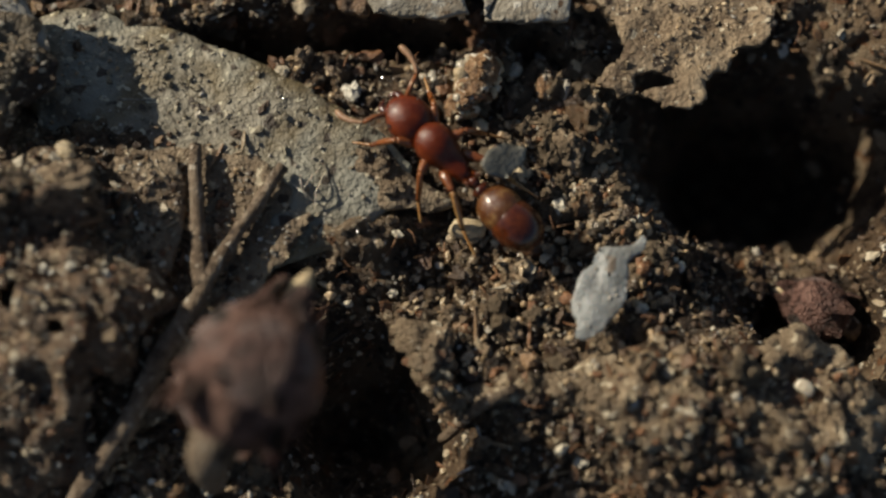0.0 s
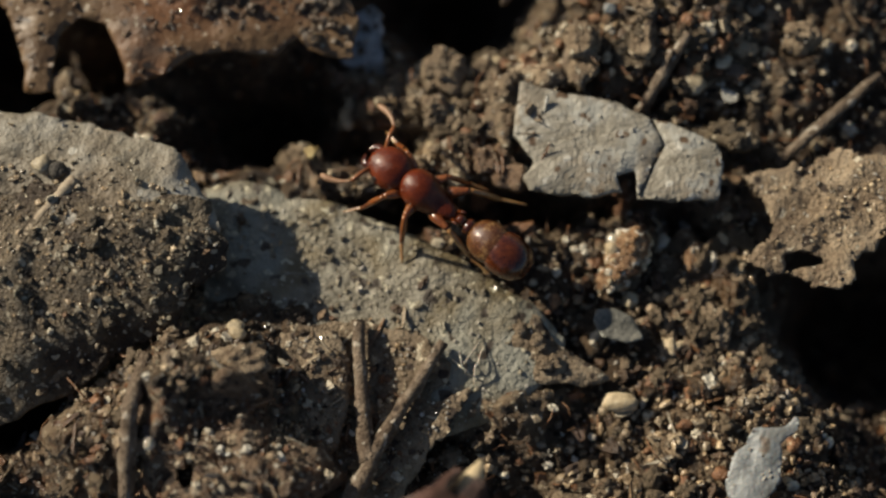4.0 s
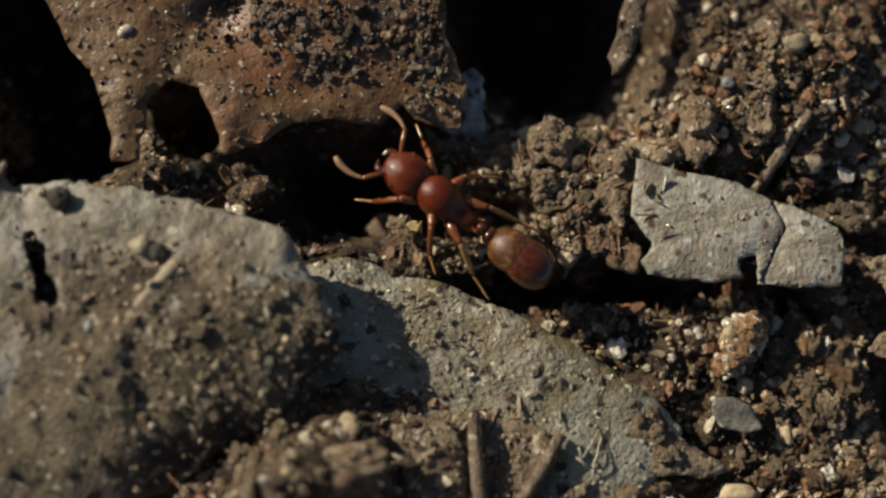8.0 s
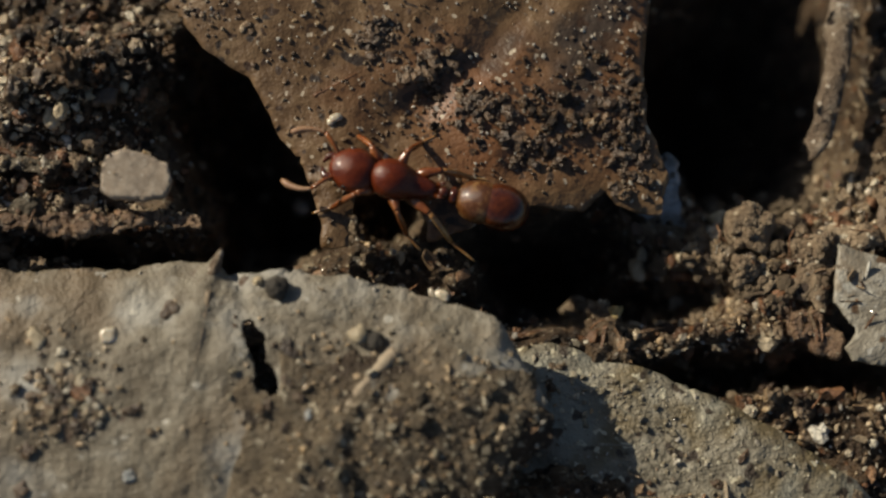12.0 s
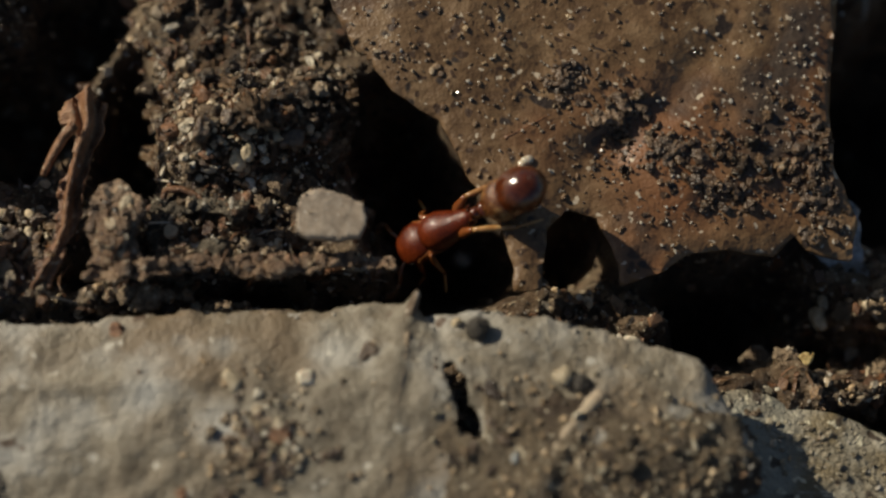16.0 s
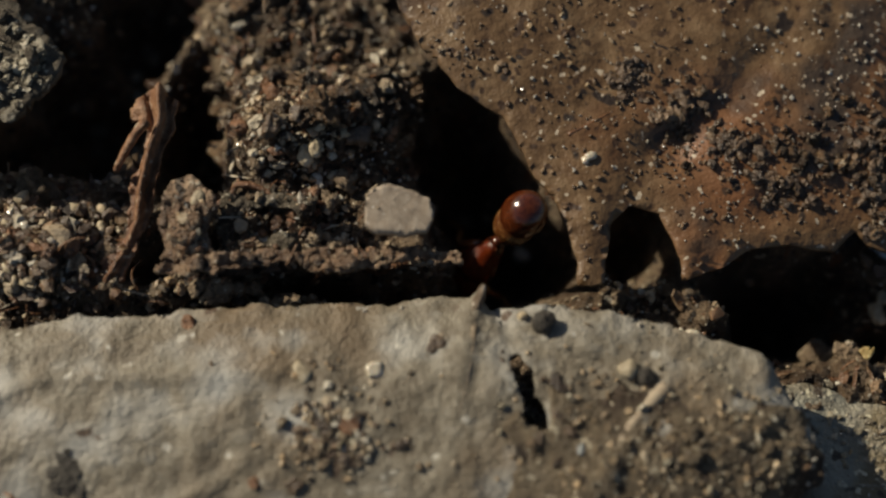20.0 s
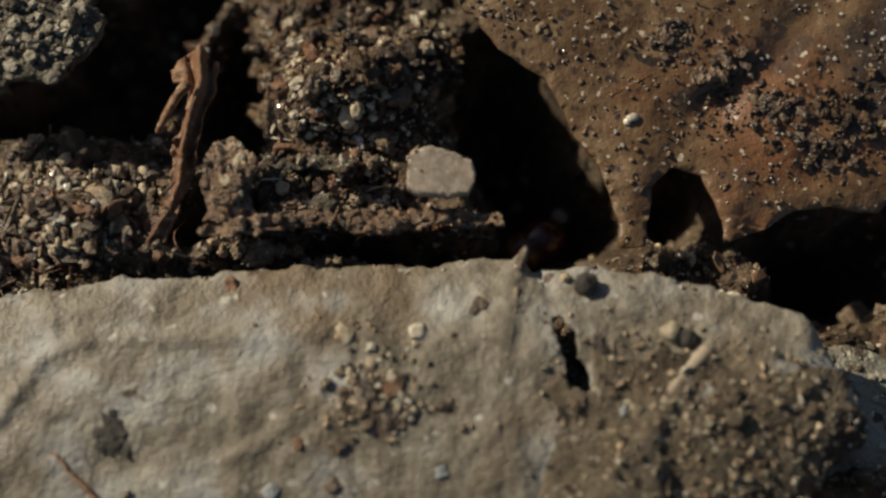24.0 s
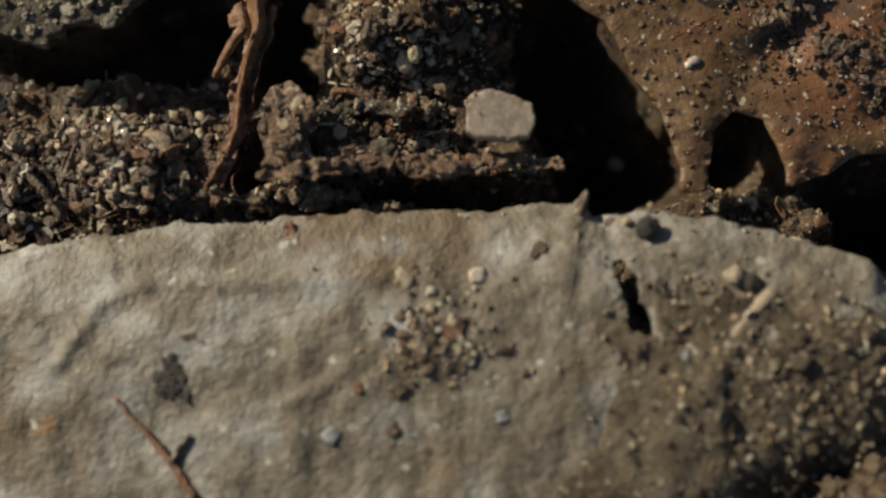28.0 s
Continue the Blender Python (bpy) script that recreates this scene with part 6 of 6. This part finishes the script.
# time, place of the thorax in centimetres, heading and pitch in degrees
ANT_PATH = [
    (0, -0.0073, 0.2317, 0.0864, 134.4, 1.5),
    (0.2, -0.0029, 0.2568, 0.0864, 133.5, 1.5),
    (0.4, -0.0122, 0.2963, 0.0865, 133.5, 1.6),
    (0.6, -0.0115, 0.2874, 0.0867, 132.8, 1.8),
    (0.8, -0.0141, 0.2518, 0.0866, 127.8, 1.7),
    (1, -0.0345, 0.3102, 0.0866, 131.6, 1.7),
    (1.2, -0.0363, 0.2820, 0.0865, 129.6, 1.6),
    (1.5, -0.0942, 0.3776, 0.0864, 130.4, 1.6),
    (1.8, -0.1810, 0.4143, 0.0863, 131.0, 1.4),
    (2, -0.1990, 0.4222, 0.0863, 133.3, 1.4),
    (2.2, -0.2157, 0.4238, 0.0864, 134.7, 1.5),
    (2.6, -0.2553, 0.4412, 0.0864, 135.5, 1.5),
    (3, -0.3015, 0.4942, 0.0864, 137.3, 1.5),
    (3.4, -0.3647, 0.5224, 0.0865, 140.3, 1.6),
    (3.8, -0.4286, 0.5531, 0.0866, 144.4, 1.7),
    (4, -0.4499, 0.5879, 0.0863, 143.0, 1.4),
    (4.2, -0.4692, 0.6184, 0.0865, 141.4, 1.6),
    (4.5, -0.5079, 0.6354, 0.0865, 141.3, 1.6),
    (5.5, -0.5737, 0.6626, 0.0866, 146.2, 1.7),
    (6.5, -0.6433, 0.7028, 0.0800, 151.7, 0.0),
    (6.8, -0.6173, 0.7272, 0.0800, 144.2, 0.0),
    (7, -0.6202, 0.7316, 0.0863, 140.2, 1.4),
    (7.2, -0.6237, 0.7365, 0.0766, 137.5, 1.7),
    (7.6, -0.6559, 0.7841, 0.0766, 139.8, 1.7),
    (8, -0.7007, 0.7800, 0.0829, 145.0, 3.1),
    (8.4, -0.7592, 0.8177, 0.0831, 148.5, 3.3),
    (8.8, -0.7826, 0.8092, 0.0831, 150.8, 3.3),
    (9, -0.8058, 0.8211, 0.0863, 156.3, 1.4),
    (9.2, -0.8272, 0.8438, 0.0831, 160.4, 3.3),
    (9.6, -0.9288, 0.8720, 0.0866, 160.5, 1.7),
    (10, -0.9753, 0.8939, 0.0928, 163.4, 3.0),
    (10.4, -1.1399, 0.9272, 0.0966, 165.3, 1.7),
    (10.7, -1.2300, 0.9546, 0.1150, 170.3, 1.6),
    (11, -1.2312, 0.9333, 0.1150, 176.5, 1.6),
    (11.4, -1.2435, 0.9868, 0.1400, 169.0, 1.8),
    (11.8, -1.3041, 1.0117, 0.1400, 166.5, 1.6),
    (12, -1.3399, 1.0272, 0.1400, 167.2, 1.4),
    (12.2, -1.3858, 1.0431, 0.1400, 166.3, 1.6),
    (12.4, -1.4062, 1.0949, 0.1400, 169.8, 1.8),
    (12.8, -1.4923, 1.0849, 0.1400, 173.6, 1.8),
    (13, -1.5417, 1.0910, 0.1400, 172.9, 1.4),
    (13.2, -1.5849, 1.0941, 0.1400, 173.5, 1.9),
    (13.5, -1.6044, 1.0990, 0.1400, 171.8, 0.0),
    (14, -1.6132, 1.0904, 0.1400, 175.2, -6.0),
    (14.8, -1.6574, 1.0618, 0.0750, 184.0, -27.0),
    (15.5, -1.6677, 1.0417, -0.0139, 193.0, -47.0),
    (16, -1.6977, 1.0497, -0.0239, 194.0, -50.0),
    (17, -1.7274, 1.0433, -0.0341, 194.0, -52.0),
    (18, -1.7013, 1.0349, -0.0685, 196.0, -58.0),
    (19, -1.6894, 1.0353, -0.1555, 205.0, -70.0),
    (19.5, -1.7298, 1.0442, -0.1755, 209.0, -70.0),
    (20, -1.7542, 0.9974, -0.1925, 212.0, -68.0),
    (20.5, -1.7859, 0.9794, -0.2393, 214.0, -66.0),
    (21.5, -1.8300, 0.9850, -0.3400, 208.0, -52.0),
    (22.5, -1.8929, 0.9435, -0.3600, 204.0, -30.0),
    (23, -1.9390, 0.9479, -0.3117, 197.0, -10.0),
    (23.5, -1.9378, 0.9101, -0.3034, 203.0, -8.0),
    (24, -1.9139, 0.8195, -0.3051, 214.0, -6.0),
    (24.5, -1.8441, 0.6492, -0.3200, 223.4, -1.8),
    (25.5, -1.8253, 0.3648, -0.3267, 231.7, -1.8),
    (28, -1.7855, 0.3022, -0.3267, 231.6, -1.8),
]

# a thin flake that the ant kicks aside, then at rest: time, place, turn
loose = sheet("flake", [(-0.075, 0.02), (-0.03, 0.04), (0.02, 0.03), (0.07, -0.01), (0.03, -0.035), (-0.04, -0.045), (-0.07, -0.01)],
              height_of(0.0, 0.0, 0.0, (0, 0), 0.004, 0.02, 0.006, 9, 71), 0.006, LOOSE_FILM, seed=7, h=0.007, ragged=0.006)
SHEETS.pop()
tagged(loose, "small translucent grey flake kicked along by the ant", "flake")
FLAKE_PATH = [
    (0, 0.1469, 0.2011, 0.0900, 10, 25, 40),
    (0.3, 0.1289, 0.2339, 0.0900, 20, 20, 60),
    (0.4, 0.1256, 0.2535, 0.0800, 0, 10, 30),
    (0.6, 0.0848, 0.2664, 0.0300, 10, 30, 30),
    (0.9, 0.0703, 0.2123, 0.0200, 10, 30, 20),
    (1.2, 0.0802, 0.2596, 0.0200, 5, 20, 0),
    (1.5, 0.1008, 0.2699, 0.0200, 0, 20, -10),
    (1.8, 0.0893, 0.2702, 0.0200, 0, 10, -15),
    (2.2, 0.0788, 0.2567, 0.0200, 0, 5, -20),
    (2.6, 0.0678, 0.2764, 0.0300, 0, 0, -25),
    (2.8, 0.0538, 0.2898, 0.0200, 0, 0, -25),
    (3, 0.0594, 0.2791, -0.0200, 0, 0, -20),
    (3.2, 0.0727, 0.2540, -0.0300, 0, 0, -20),
    (3.4, 0.0540, 0.2618, -0.03, 0, 0, -20),
    (28, 0.0540, 0.2618, -0.03, 0, 0, -20),
]


def motions():
    walk(ant, [(t, pose(x * U, y * U, z * U, 0, -p, h)) for t, x, y, z, h, p in ANT_PATH])
    walk(loose, [(t, pose(x * U, y * U, z * U, rx, ry, rz)) for t, x, y, z, rx, ry, rz in FLAKE_PATH])
    times = np.array([r[0] for r in ANT_PATH])
    way = np.concatenate([[0], np.cumsum([math.dist(a[1:4], b[1:4]) + 0.0012 * abs(b[4] - a[4]) for a, b in zip(ANT_PATH, ANT_PATH[1:])])])
    steps = np.arange(0, 28.01, 0.1)
    stride = np.interp(steps, times, way) * 34.0 + steps * 1.6
    for leg, i, s in legs:
        side = 0.0 if (i + (s > 0)) % 2 else math.pi
        base = leg.location.copy()
        rows = []
        for t, q in zip(steps, stride):
            fold = float(np.interp(t, [14.0, 16.0, 20.5, 22.0], [0, 34, 34, 10]))     # legs drawn back as it squeezes down the gap
            dive = float(np.interp(t, [17.9, 18.9, 22.0, 23.0] if i == 2 else [14.2, 15.4, 22.0, 23.0], [0, 1, 1, 0]))        # legs reach ahead as it climbs down
            fold = fold * (1 - dive) * (1.0 if i < 2 else 0.3) - dive * (20, 85, 125)[i]
            rows.append((float(t), Matrix.Translation(base) @ pose(0, 0, 0, s * 7 * max(0.0, math.cos(q + side)), 0, s * (fold + 15 * math.sin(q + side)))))
        walk(leg, rows)
    for feeler, s in feelers:
        base = feeler.location.copy()
        rows = []
        for t in steps:
            rows.append((float(t), Matrix.Translation(base) @ pose(0, 0, 0, 0, 10 * math.sin(2.1 * t + s), 14 * math.sin(2.9 * t + 1.4 * s) + 8 * math.sin(5.3 * t - s))))
        walk(feeler, rows)


motions()
